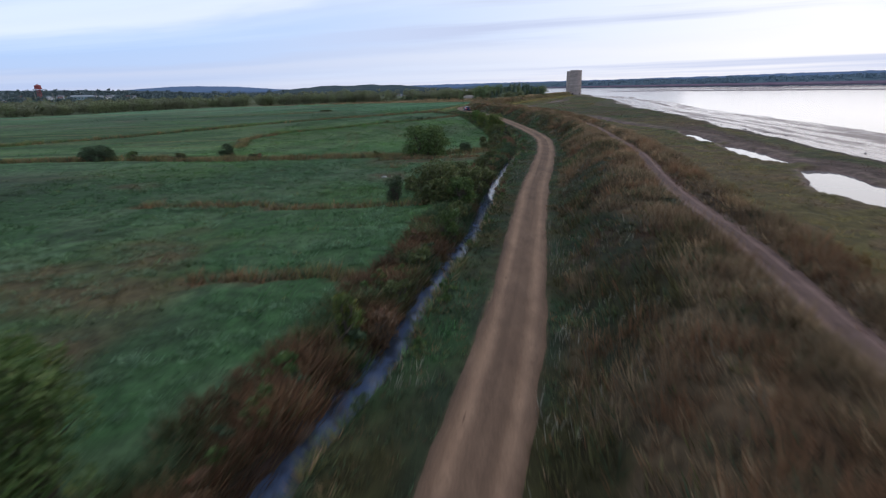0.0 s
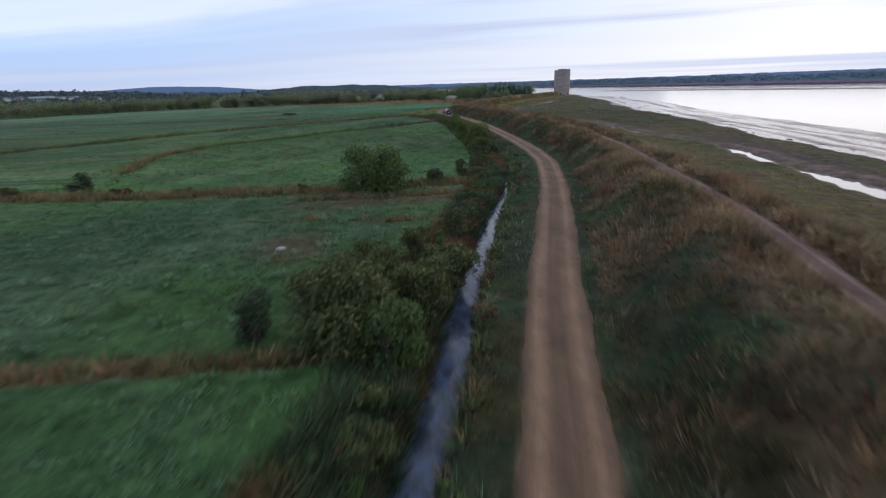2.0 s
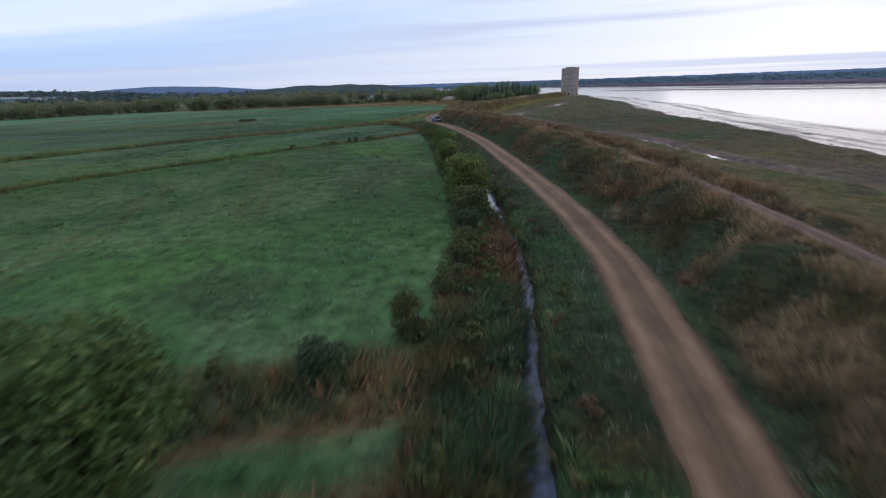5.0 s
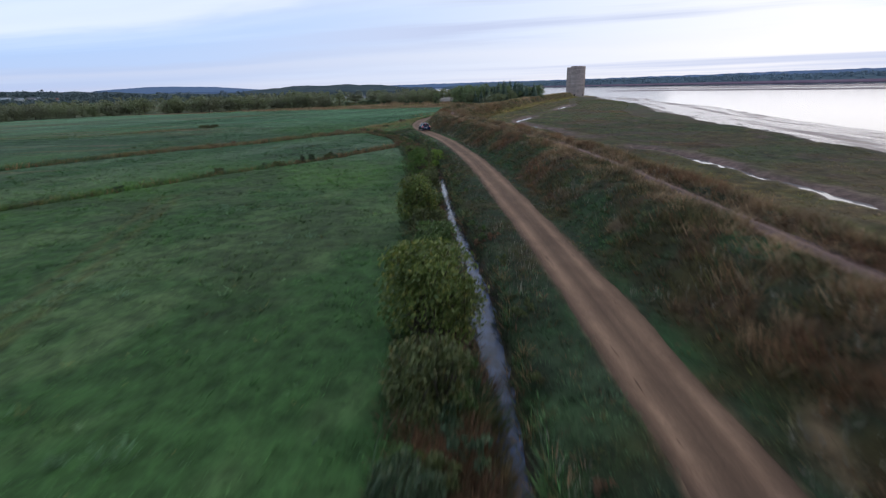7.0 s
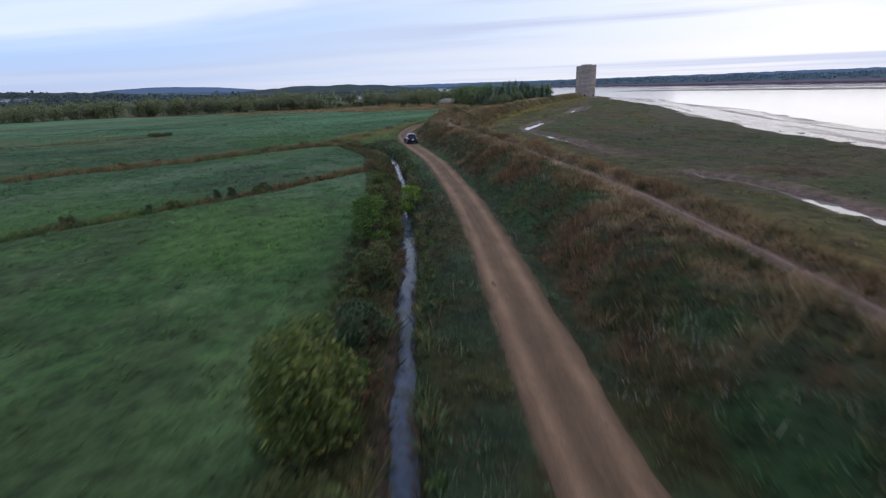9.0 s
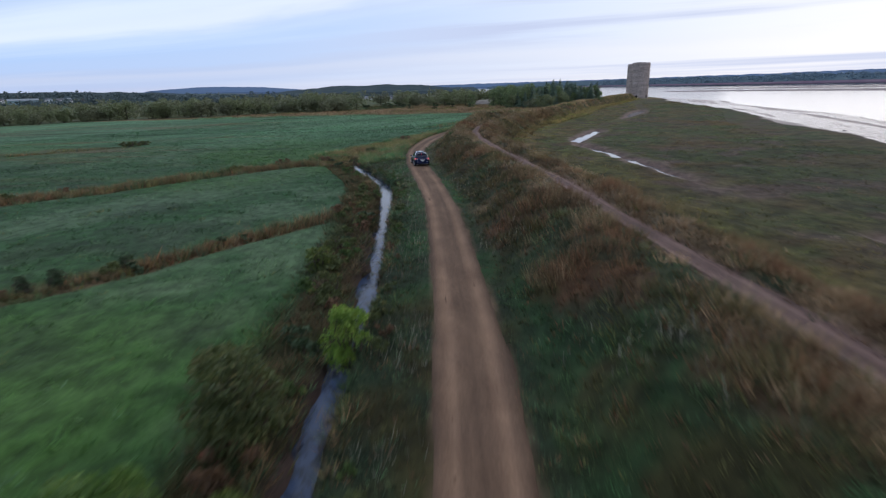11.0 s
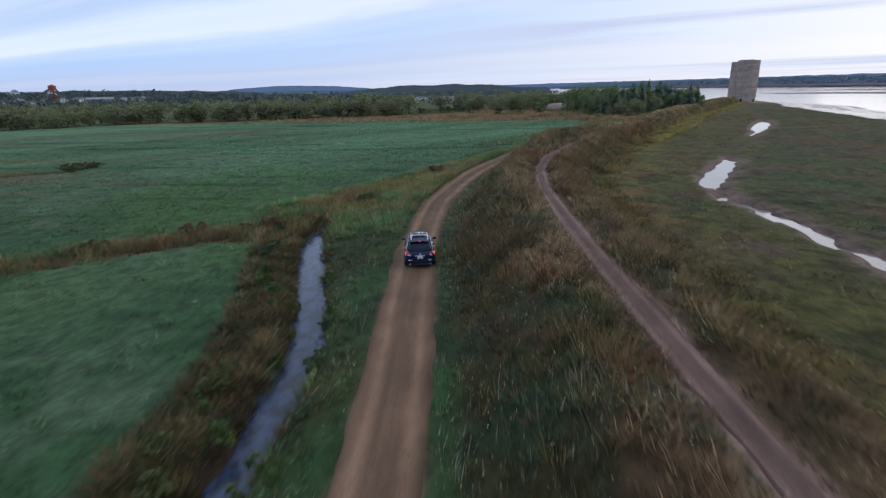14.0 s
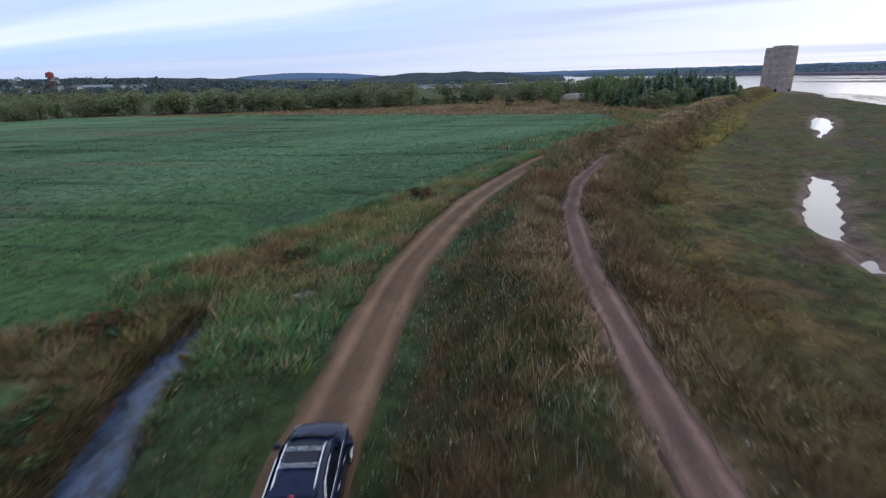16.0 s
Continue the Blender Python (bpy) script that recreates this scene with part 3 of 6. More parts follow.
def build_ground():
    us = spread((-4000, -1000, 250), (-1000, -300, 35), (-300, -90, 5), (-90, -40, 1.4), (-40, -13, 0.55), (-13, 14, 0.3), (14, 45, 0.55), (45, 110, 1.5), (110, 240, 8))
    vs = spread((-150, -20, 10), (-20, 5, 1.5), (5, 270, 0.8), (270, 380, 1.8), (380, 500, 4), (500, 596, 1.6), (596, 640, 6), (640, 1200, 40), (1200, 4600, 300))

    def place(u, v):
        x, y = u + road_x(np.clip(v, -150, 700)), v
        z = height(x, y)
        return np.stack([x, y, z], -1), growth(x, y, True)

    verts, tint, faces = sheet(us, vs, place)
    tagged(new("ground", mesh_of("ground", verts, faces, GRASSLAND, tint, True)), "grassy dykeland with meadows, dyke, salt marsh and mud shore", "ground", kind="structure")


def build_strip(name, centre, half, z, y0, y1, material, label, category, ruts):
    ys = np.arange(y0, y1, 0.5)
    rut = 0.78 if half > 1 else 0.40
    off = np.linspace(-1, 1, 25)

    def place(u, v):
        slope = (centre(v + 0.5) - centre(v - 0.5))
        wide = half * (1 if half > 1 else 0.75 + 0.6 * rough(v, v * 0 + 8, 9.0)) + (0.45 if half > 1 else 0.7) * (rough(v * 0.7 + 40 * np.sign(u), v * 0, 3.0) - 0.5) + 0.25 * (rough(v + 9 * np.sign(u), v * 0 + 5, 1.0) - 0.5)
        a = u * (wide + 0.12)
        x, y = centre(v) + a / np.sqrt(1 + slope**2), v - a * slope / np.sqrt(1 + slope**2)
        worn = np.exp(-((np.abs(a) - rut) / (rut * 0.36)) ** 2)
        h = z(v) + 0.05 - 0.04 * worn * ruts + 0.05 * (rough(x, y, 1.2) - 0.5) - 0.35 * np.maximum(np.abs(a) - wide, 0) - 0.06 * (np.abs(u) > 0.9)
        streak = rough(a * 6.0 + 0.4 * np.sin(v * 0.11), v * 0.12, 1.3, 3) - 0.5
        shade = 0.74 + 0.42 * streak + 0.56 * worn * (0.6 + 0.8 * rough(x, y * 0.25, 2.0)) - 0.22 * step(np.abs(u), 0.75, 1.0) + 0.25 * (rough(x, y, 2.5) - 0.5) - 0.10 * step(rough(x + 5, y, 1.6), 0.62, 0.75)
        return np.stack([x, y, h], -1), np.stack([shade] * 3 + [shade * 0 + 1], -1)

    verts, tint, faces = sheet(off, ys, place)
    return tagged(new(name, mesh_of(name, verts, faces, material, tint, True)), label, category, kind="structure")


def build_water(name, centre, half, z, y0, y1, material, label):
    def place(u, v):
        slope = centre(v + 0.5) - centre(v - 0.5)
        a = u * half(v)
        return np.stack([centre(v) + a / np.sqrt(1 + slope**2), v - a * slope / np.sqrt(1 + slope**2), v * 0 + z], -1), None

    verts, _, faces = sheet(np.linspace(-1, 1, 3), np.arange(y0, y1, 1.0), place)
    return tagged(new(name, mesh_of(name, verts, faces, material)), label, "water", kind="structure")


build_ground()
build_strip("road", road_x, ROAD_HALF, lambda y: road_z(y), -40, 500, GRAVEL, "narrow red-brown gravel road with two worn wheel tracks", "road", 1.0)
build_strip("track", track_x, TRACK_HALF, lambda y: 2.64 + 0.04 * (rough(y, y * 0, 9) - 0.5), 2, 266, TRACK_DIRT, "bare pinkish dirt track along the top of the dyke", "track", 0.6)
build_water("ditch_water", ditch_x, lambda y: 1.7 + 0 * y, WATER, -20, 229, DITCH_WATER, "still dark water in the narrow roadside ditch")
build_water("creek_water", creek_x, lambda y: 6.0 + 0 * y, -0.27, 28, 358, POOL_WATER, "pale still water in marsh pools and creek")


def build_pale_patch(x, y, r):
    a = np.linspace(0, 2 * np.pi, 25)[:-1]
    ring = np.stack([x + r * (1 + 0.3 * np.sin(3 * a + x)) * np.cos(a), y + 0.7 * r * (1 + 0.25 * np.sin(2 * a + y)) * np.sin(a), a * 0 + float(height(x, y)) + 0.07], -1)
    me = mesh_of("puddle", np.r_[ring, [(x, y, float(height(x, y)) + 0.07)]], [(k, (k + 1) % 24, 24) for k in range(24)], POOL_WATER)
    tagged(new("puddle", me), "small pale water disc standing in for flattened reeds", "puddle", kind="structure")


# water disc added in place of a patch of flattened pale reeds
build_pale_patch(22.5, 230.3, 0.7)
river = mesh_of("river", [(-6000, -2000, -2.9), (9000, -2000, -2.9), (9000, 9000, -2.9), (-6000, 9000, -2.9)], [(0, 1, 2, 3)], RIVER_WATER)
tagged(new("river", river), "wide calm tidal river under the dusk sky", "river", kind="structure")

# ---- grass: uncountable tufts ----
def tufts(name, x, y, tall, wide, blades, label, lean=0.35, tip=1.15, vary=0.3, colour=None, gain=1.45, girth=1.0, stray=(), clump=0.5):
    """One object of blade tufts rooted at x, y; tall and wide are per tuft."""
    z = height(x, y) - 0.03
    col = growth(x, y)[:, :3] if colour is None else colour
    n = len(x)
    pick = RNG.random(n)
    for share, other in stray:
        col = np.where((pick < share)[:, None], other, col)
        pick = pick - share + (pick < share) * 9
    lump = rough(x + 17, y - 5, 1.3, 2) - 0.5
    tall = tall * (1 + 1.2 * clump * lump)
    col = gain * col * (1 + 2 * clump * lump)[:, None] * (1 + vary * (RNG.random((n, 1)) - 0.5) * 2)
    k = blades
    turn = RNG.random((n, k)) * 2 * np.pi
    out = np.sqrt(RNG.random((n, k))) * wide[:, None]
    bx, by = x[:, None] + np.cos(turn) * out * 0.6, y[:, None] + np.sin(turn) * out * 0.6
    face = RNG.random((n, k)) * 2 * np.pi
    w = girth * (0.012 + 0.014 * RNG.random((n, k)))
    h = tall[:, None] * (0.6 + 0.6 * RNG.random((n, k)))
    tx, ty = bx + np.cos(turn) * h * lean + 0.10 * h, by + np.sin(turn) * h * lean + 0.06 * h
    zz = np.repeat(z[:, None], k, 1)
    p0 = np.stack([bx - np.cos(face) * w, by - np.sin(face) * w, zz], -1)
    p1 = np.stack([bx + np.cos(face) * w, by + np.sin(face) * w, zz], -1)
    p2 = np.stack([tx, ty, zz + h], -1)
    verts = np.stack([p0, p1, p2], 2).reshape(-1, 3)
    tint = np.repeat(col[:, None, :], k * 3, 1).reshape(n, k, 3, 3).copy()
    # roots darkened for shade low in the tuft, tips paler as grown
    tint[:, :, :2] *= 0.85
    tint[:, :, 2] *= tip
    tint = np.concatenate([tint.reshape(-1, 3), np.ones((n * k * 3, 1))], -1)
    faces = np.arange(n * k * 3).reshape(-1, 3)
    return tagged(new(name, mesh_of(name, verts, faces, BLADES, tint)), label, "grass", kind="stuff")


def scatter(n, u0, u1, y0, y1, bias=1.0):
    y = y0 + (y1 - y0) * RNG.random(n) ** bias
    return road_x(y) + u0 + (u1 - u0) * RNG.random(n), y


def build_grass():
    # dyke grass: low green forbs at the foot, brown grass above
    x, y = scatter(74000, 1.4, 18.5, -4, 325)
    e, u = x - track_x(y), x - road_x(y)
    ok = ((np.abs(e) > 0.28 + 0.62 * rough(x, y, 1.7)) | (y > 265)) & (e < 3.5 + 6.5 * RNG.random(len(x)))
    x, y, e, u = x[ok], y[ok], e[ok], u[ok]
    patch = rough(x, y, 3.0)
    tall = (0.16 + 0.46 * step(patch, 0.36, 0.68)) * step(u, 1.0, 4.0) * (0.45 + 0.55 * step(np.abs(e), 0.8, 2.4)) + 0.12
    tone = growth(x, y)
    leafy = tone[:, 1] > 0.93 * tone[:, 0]
    wide = 0.2 + 0.22 * RNG.random(len(x))
    i = ~leafy
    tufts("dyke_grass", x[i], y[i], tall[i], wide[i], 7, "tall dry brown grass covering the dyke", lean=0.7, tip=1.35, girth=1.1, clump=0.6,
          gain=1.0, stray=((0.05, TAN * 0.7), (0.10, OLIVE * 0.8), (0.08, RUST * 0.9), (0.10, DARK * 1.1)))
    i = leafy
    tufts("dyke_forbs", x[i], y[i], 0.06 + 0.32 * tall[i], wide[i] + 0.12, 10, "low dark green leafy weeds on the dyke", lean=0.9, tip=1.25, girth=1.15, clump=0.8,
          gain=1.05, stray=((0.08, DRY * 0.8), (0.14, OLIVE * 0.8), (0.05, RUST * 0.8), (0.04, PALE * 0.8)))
    # slender straw stalks that stand over the brown grass
    x, y = scatter(52000, 3.2, 18.0, -2, 330)
    e, u = x - track_x(y), x - road_x(y)
    ok = (np.abs(e) > 0.9) & (e < 5) & (rough(x + 5, y * 0.8, 3.4) + 0.025 * (u - 7) + 0.04 * step(110 - y, 0, 30) > 0.53 + 0.07 * RNG.random(len(x))) & (rough(x + 91, y * 0.75 - 13, 5.0) < 0.52)
    x, y = x[ok], y[ok]
    col = lerp(lerp(TAN * 0.8, DRY * 1.3, RNG.random(len(x))), RUST * 1.15, step(rough(x, y, 5), 0.46, 0.6))
    tufts("straw_stalks", x, y, 0.55 + 0.45 * rough(x, y, 2.0), 0.28 + 0.2 * RNG.random(len(x)), 6, "slender rust and straw stalks over the dyke grass", lean=0.28, tip=1.6, girth=0.9, colour=col * (1 + 0.3 * step(130 - y, 0, 30) * step(y, 25, 50))[:, None], gain=0.74)
    # pale plumes along both sides of the track
    x, y = scatter(38000, 5.0, 18.0, 0, 330)
    e = x - track_x(y)
    ok = (np.abs(e) > 0.45 + 0.7 * rough(x, y, 5.0)) & (np.abs(np.abs(e) - 1.9) < 1.9) & (rough(x, y, 2.6) > 0.48 + 0.10 * step(y, 155, 180)) & (RNG.random(len(x)) < 1.15 - 0.25 * np.abs(e))
    x, y = x[ok], y[ok]
    col = lerp(TAN * 1.0, DRY * 1.25, RNG.random(len(x)))
    tufts("tan_plume_grass", x, y, 0.22 + 0.42 * rough(x, y, 1.8), 0.25 + 0.2 * RNG.random(len(x)), 8, "pale tan plume grass beside the dyke track", lean=0.8, tip=1.6, girth=1.0, colour=col, gain=1.05)
    # golden tussocks on the seaward slope
    x, y = scatter(30000, 10, 24, 0, 300)
    e = x - track_x(y)
    ok = (e > 1.6) & (e < 9) & (rough(x + 40, y * 0.7, 2.6) > 0.54) & (rough(x, y, 9) > 0.42)
    x, y = x[ok], y[ok]
    col = lerp(np.array((0.24, 0.15, 0.055)), np.array((0.19, 0.13, 0.06)), RNG.random(len(x)))
    tufts("golden_tussocks", x, y, 0.3 + 0.4 * rough(x, y, 2.0), 0.3 + 0.2 * RNG.random(len(x)), 7, "golden dry tussocks on the seaward slope of the dyke", lean=0.55, tip=1.4, girth=1.2, colour=col, gain=0.8)
    # meadow
    x, y = scatter(62000, -62, -5, 2, 300, 1.2)
    ok = (x < ditch_x(y) - 1.2) | (y > 230)
    x, y = x[ok], y[ok]
    wave = rough(x * 0.55, y + 0.3 * x, 1.1, 2)
    tall = 0.10 + 0.24 * step(wave, 0.40, 0.72)
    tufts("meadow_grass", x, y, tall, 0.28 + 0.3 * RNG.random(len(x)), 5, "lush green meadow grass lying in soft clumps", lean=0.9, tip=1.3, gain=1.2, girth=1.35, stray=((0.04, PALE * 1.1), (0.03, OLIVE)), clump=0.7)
    # lodged tussocks with pale tips, laid over in rows by the wind
    x, y = scatter(52000, -46, -5, 2, 180, 1.5)
    wave = rough(x * 0.5, y + 0.25 * x, 1.2, 2)
    ok = (x < ditch_x(y) - 2.5) & (wave > 0.52) & (rough(x, y, 7) > 0.36 + 0.4 * step(y, 60, 110)) & (drains(x, y) < 0.2)
    x, y = x[ok], y[ok]
    col = lerp(growth(x, y)[:, :3], np.array((0.125, 0.195, 0.115)), 0.4 + 0.45 * RNG.random(len(x)))
    tufts("meadow_tussocks", x, y, 0.16 + 0.18 * RNG.random(len(x)), 0.3 + 0.25 * RNG.random(len(x)), 11, "pale-tipped tussocks in the wet meadow", lean=0.9, tip=1.5, gain=1.15, girth=1.0, colour=col, clump=0.3)
    # rank brown growth on the field bank of the ditch
    y = 3 + 107 * RNG.random(12500)
    x = ditch_x(y) - ditch_half(y) - 0.1 - (2.2 + 2.6 * rough(y, y * 0, 7)) * RNG.random(len(y)) ** 1.3
    kind_ = rough(x, y, 2.8)
    col = lerp(lerp(RUST * 0.62, OLIVE * 0.65, step(kind_, 0.42, 0.52)), lerp(DARK * 1.4, LUSH * 0.65, RNG.random(len(x))), step(kind_, 0.54, 0.64))
    tufts("bank_growth", x, y, 0.2 + 0.6 * rough(x + 9, y, 2.0), 0.3 + 0.25 * RNG.random(len(x)), 8, "rank rusty and dark green growth on the ditch bank", lean=0.85, tip=1.3, girth=1.4, colour=col, gain=1.0, stray=((0.1, TAN * 0.5),))
    # verge between ditch and road, and ditch banks
    x, y = scatter(30000, -9.5, -1.35, 0, 285)
    d, u = x - ditch_x(y), x - road_x(y)
    ok = ((np.abs(d + 0.1) > ditch_half(y) + 0.1 + 0.35 * rough(x, y, 1.5)) | (y > 229)) & (d > -4.2)
    x, y, d, u = x[ok], y[ok], d[ok], u[ok]
    tall = 0.10 + 0.26 * rough(x, y, 1.4) * step(-u, 1.3, 3.0) + 0.2 * step(-d, 0.6, 1.6)
    tufts("verge_grass", x, y, tall, 0.2 + 0.25 * RNG.random(len(x)), 7, "rank green grass and weeds on the ditch banks", lean=0.95, tip=1.25, girth=1.1, clump=0.7,
          gain=1.02, stray=((0.14, OLIVE * 0.7), (0.12, DRY * 0.8), (0.07, PALE * 0.9), (0.16, DARK * 1.2)))
    # pale seed heads and small flowers
    x, y = scatter(42000, -7.0, 16.0, 0, 290)
    d, e, u = x - ditch_x(y), x - track_x(y), x - road_x(y)
    ok = (np.abs(e) > 0.9) & (np.abs(u) > 1.5) & ((d > 0.8) | (y > 226)) & (rough(x, y, 4) + 0.12 * step(y, 150, 220) > 0.58)
    x, y = x[ok], y[ok]
    col = np.array((0.36, 0.33, 0.25)) * (0.5 + 0.9 * RNG.random((len(x), 1)))
    tufts("pale_weeds", x, y, 0.25 + 0.4 * RNG.random(len(x)), 0.05 + 0.1 * RNG.random(len(x)), 2, "pale seed heads and weeds among the grass", lean=0.3, tip=1.4, colour=col, gain=0.55, girth=0.8)
    # small flowers
    x, y = scatter(30000, -8.0, 19.0, 185, 300)
    d, e, u = x - ditch_x(y), x - track_x(y), x - road_x(y)
    ok = (np.abs(e) > 0.9) & (np.abs(u) > 1.5) & ((d > 0.8) | (y > 226)) & (rough(x + 3, y, 3) + 0.5 * RNG.random(len(x)) > np.where(u < 0, 0.70, 0.62) + 0.16 * (1 - step(y, 205, 228))) & (e < 9)
    x, y = x[ok], y[ok]
    z = height(x, y) + 0.3 + 0.35 * RNG.random(len(x))
    r = 0.010 + 0.013 * RNG.random(len(x))
    tilt = 0.6 * r * RNG.normal(size=len(x))
    quad = np.stack([np.stack([x - r, y, z - tilt], -1), np.stack([x, y - r, z - 0.4 * r], -1), np.stack([x + r, y, z + tilt], -1), np.stack([x, y + r, z + 0.4 * r], -1)], 1).reshape(-1, 3)
    tint = np.array((0.66, 0.62, 0.50)) * (0.5 + 0.6 * RNG.random((len(x), 1))) * np.where(RNG.random((len(x), 1)) < 0.25, np.array((1.1, 0.85, 0.35)), 1.0)
    tint = np.repeat(np.c_[tint, np.ones(len(x))], 4, 0)
    tagged(new("small_flowers", mesh_of("small_flowers", quad, np.arange(len(quad)).reshape(-1, 4), BLADES, tint)), "tiny pale asters and yellow flowers in the rough grass", "flowers", kind="stuff")
    # reeds in the drains
    xs, ys = [], []
    for half, points in LINES:
        for (ax, ay), (bx, by) in zip(points, points[1:]):
            size = math.hypot(bx - ax, by - ay)
            n = int(size * half * (13 if max(ax, bx) > -50 else 6))
            k, off = RNG.random(n), RNG.normal(size=n) * half * 0.55
            xs.append(ax + k * (bx - ax) - off * (by - ay) / size)
            ys.append(ay + k * (by - ay) + off * (bx - ax) / size)
    x, y = np.concatenate(xs), np.concatenate(ys)
    ok = (x < ditch_x(y) - 1.0) & (drains(x, y) > 0.25)
    x, y = x[ok], y[ok]
    tufts("drain_reeds", x, y, 0.3 + 0.85 * rough(x, y, 3.5), 0.3 + 0.3 * RNG.random(len(x)), 7, "rust and tan reeds along the field drains", lean=0.45, tip=1.3, girth=1.9, stray=((0.15, OLIVE), (0.15, DARK * 1.3), (0.1, RUST)))
    # sedges that hang over the ditch
    y = 2 + 228 * RNG.random(9000)
    side = np.where(RNG.random(len(y)) < 0.5, -1, 1)
    x = ditch_x(y) + side * (ditch_half(y) + 0.05 + 0.8 * RNG.random(len(y)))
    ok = rough(x, y, 1.5) > 0.42
    x, y = x[ok], y[ok]
    tufts("ditch_sedges", x, y, 0.22 + 0.3 * RNG.random(len(x)), 0.2 + 0.15 * RNG.random(len(x)), 8, "drooping sedges at the water's edge", lean=1.0, tip=1.25, girth=1.05, stray=((0.25, OLIVE * 0.8), (0.2, DRY), (0.25, DARK * 1.4)))
    # rusty reeds on the field side of the ditch
    y = 186 + 44 * RNG.random(6500)
    x = ditch_x(y) - ditch_half(y) - 0.2 - 3.2 * RNG.random(len(y)) ** 1.4
    col = lerp(RUST * 0.8, DRY * 1.0, RNG.random(len(x)))
    tufts("rusty_reeds", x, y, 0.15 + 0.5 * rough(x, y, 1.6), 0.25 + 0.2 * RNG.random(len(x)), 7, "rusty brown reeds on the ditch bank", lean=0.9, tip=1.35, girth=1.2, colour=col, gain=1.0, stray=((0.25, OLIVE * 0.8), (0.12, TAN * 0.6), (0.25, DARK * 1.4)))
    # rough reeds where the ditch ends
    y = 222 + 75 * RNG.random(13000)
    edge = np.interp(y, [222, 232, 239, 252, 277, 297], [14, 9.6, 13.5, 19.6, 31.6, 44])
    x = edge + (road_x(y) - 1.6 - edge) * RNG.random(len(y))
    ok = rough(x, y, 3) > 0.3
    x, y = x[ok], y[ok]
    tufts("bank_reeds", x, y, 0.25 + 0.6 * rough(x, y, 3.0), 0.25 + 0.3 * RNG.random(len(x)), 7, "tangled brown and green reeds beside the road", lean=0.7, tip=1.35, girth=1.2, gain=1.6,
          stray=((0.15, OLIVE), (0.12, LUSH), (0.1, TAN * 0.8)))
    # salt marsh
    x, y = scatter(47000, 12.5, 66, 25, 420)
    c, m, e = x - creek_x(y), x - shore_x(y), x - track_x(y)
    ok = (m < -2) & (np.abs(c) > creek_half(y) + 1.3 + 1.2 * (c > 0)) & (e > 3.5 + 3 * RNG.random(len(x)))
    x, y = x[ok], y[ok]
    tufts("marsh_grass", x, y, 0.06 + 0.26 * rough(x, y, 2.4), 0.4 + 0.3 * RNG.random(len(x)), 6, "olive and straw salt marsh grass", lean=0.9, tip=1.2, girth=1.35, clump=0.7, gain=1.3, stray=((0.06, TAN * 0.6), (0.1, OLIVE)))


def build_far_grass():
    # coarser tufts where the camera stays further off
    x, y = scatter(16000, -16, 20, 290, 500)
    ok = np.abs(x - road_x(y)) > 1.5
    x, y = x[ok], y[ok]
    tufts("distant_dyke_grass", x, y, 0.3 + 0.5 * rough(x, y, 5), 0.5 + 0.4 * RNG.random(len(x)), 5, "brown and olive grass on the far dyke", lean=0.6, tip=1.3, girth=5.0, stray=((0.12, TAN * 0.7), (0.15, OLIVE)))
    x, y = scatter(19000, -170, -45, 30, 375)
    tufts("distant_meadow_grass", x, y, 0.1 + 0.12 * rough(x, y, 4), 0.6 + 0.4 * RNG.random(len(x)), 3, "green meadow grass towards the woods", lean=1.4, tip=1.3, gain=1.28, girth=3.6)
    x, y = scatter(32000, -110, 10, 222, 376)
    ok = x < np.interp(y, [222, 232, 239, 252, 277, 291, 327, 361], [9, 7, 11, 17, 29, 39, 55, 56])
    x, y = x[ok], y[ok]
    tufts("end_meadow_grass", x, y, 0.1 + 0.12 * rough(x, y, 4), 0.5 + 0.4 * RNG.random(len(x)), 3, "green grass of the last meadow", lean=1.4, tip=1.3, gain=1.25, girth=2.2 + 2.3 * step(y, 240, 300)[:, None])
    x, y = scatter(13000, -150, 2, 368, 480)
    tufts("waste_reeds", x, y, 0.3 + 0.7 * rough(x, y, 6), 0.7 + 0.5 * RNG.random(len(x)), 4, "tan and brown reeds on the waste ground", lean=0.5, tip=1.2, girth=6.0)


build_grass()
build_far_grass()


# ---- shrubs and trees ----
def leaf_cloud(rng, lumps, count, size, squash=0.8):
    """Leaf quads over a crown of several lumps: rows of centre x, y, z, radius."""
    lumps = np.array(lumps, float)
    weight = lumps[:, 3] ** 2
    pick = rng.choice(len(lumps), count, p=weight / weight.sum())
    way = rng.normal(size=(count, 3))
    way /= np.linalg.norm(way, axis=1)[:, None]
    way[:, 2] = np.where(way[:, 2] < -0.55, -way[:, 2], way[:, 2])
    r = lumps[pick, 3] * (0.55 + 0.5 * rng.random(count) ** 0.6)
    r *= 0.8 + 0.4 * grain(way[:, 0] * 3 + pick * 7, way[:, 1] * 3 + way[:, 2] * 2, 0.8)
    mid = lumps[pick, :3] + way * r[:, None] * np.array((1, 1, squash))
    a = rng.normal(size=(count, 3)) + way * 0.2
    a /= np.linalg.norm(a, axis=1)[:, None]
    b = np.cross(a, rng.normal(size=(count, 3)))
    b /= np.linalg.norm(b, axis=1)[:, None]
    s = size * (0.6 + 0.8 * rng.random((count, 1)))
    quad = np.stack([mid - a * s, mid - b * s * 0.5, mid + a * s, mid + b * s * 0.5], 1)
    quad[:, :, 2] = np.maximum(quad[:, :, 2], 0.02)
    return quad.reshape(-1, 3)


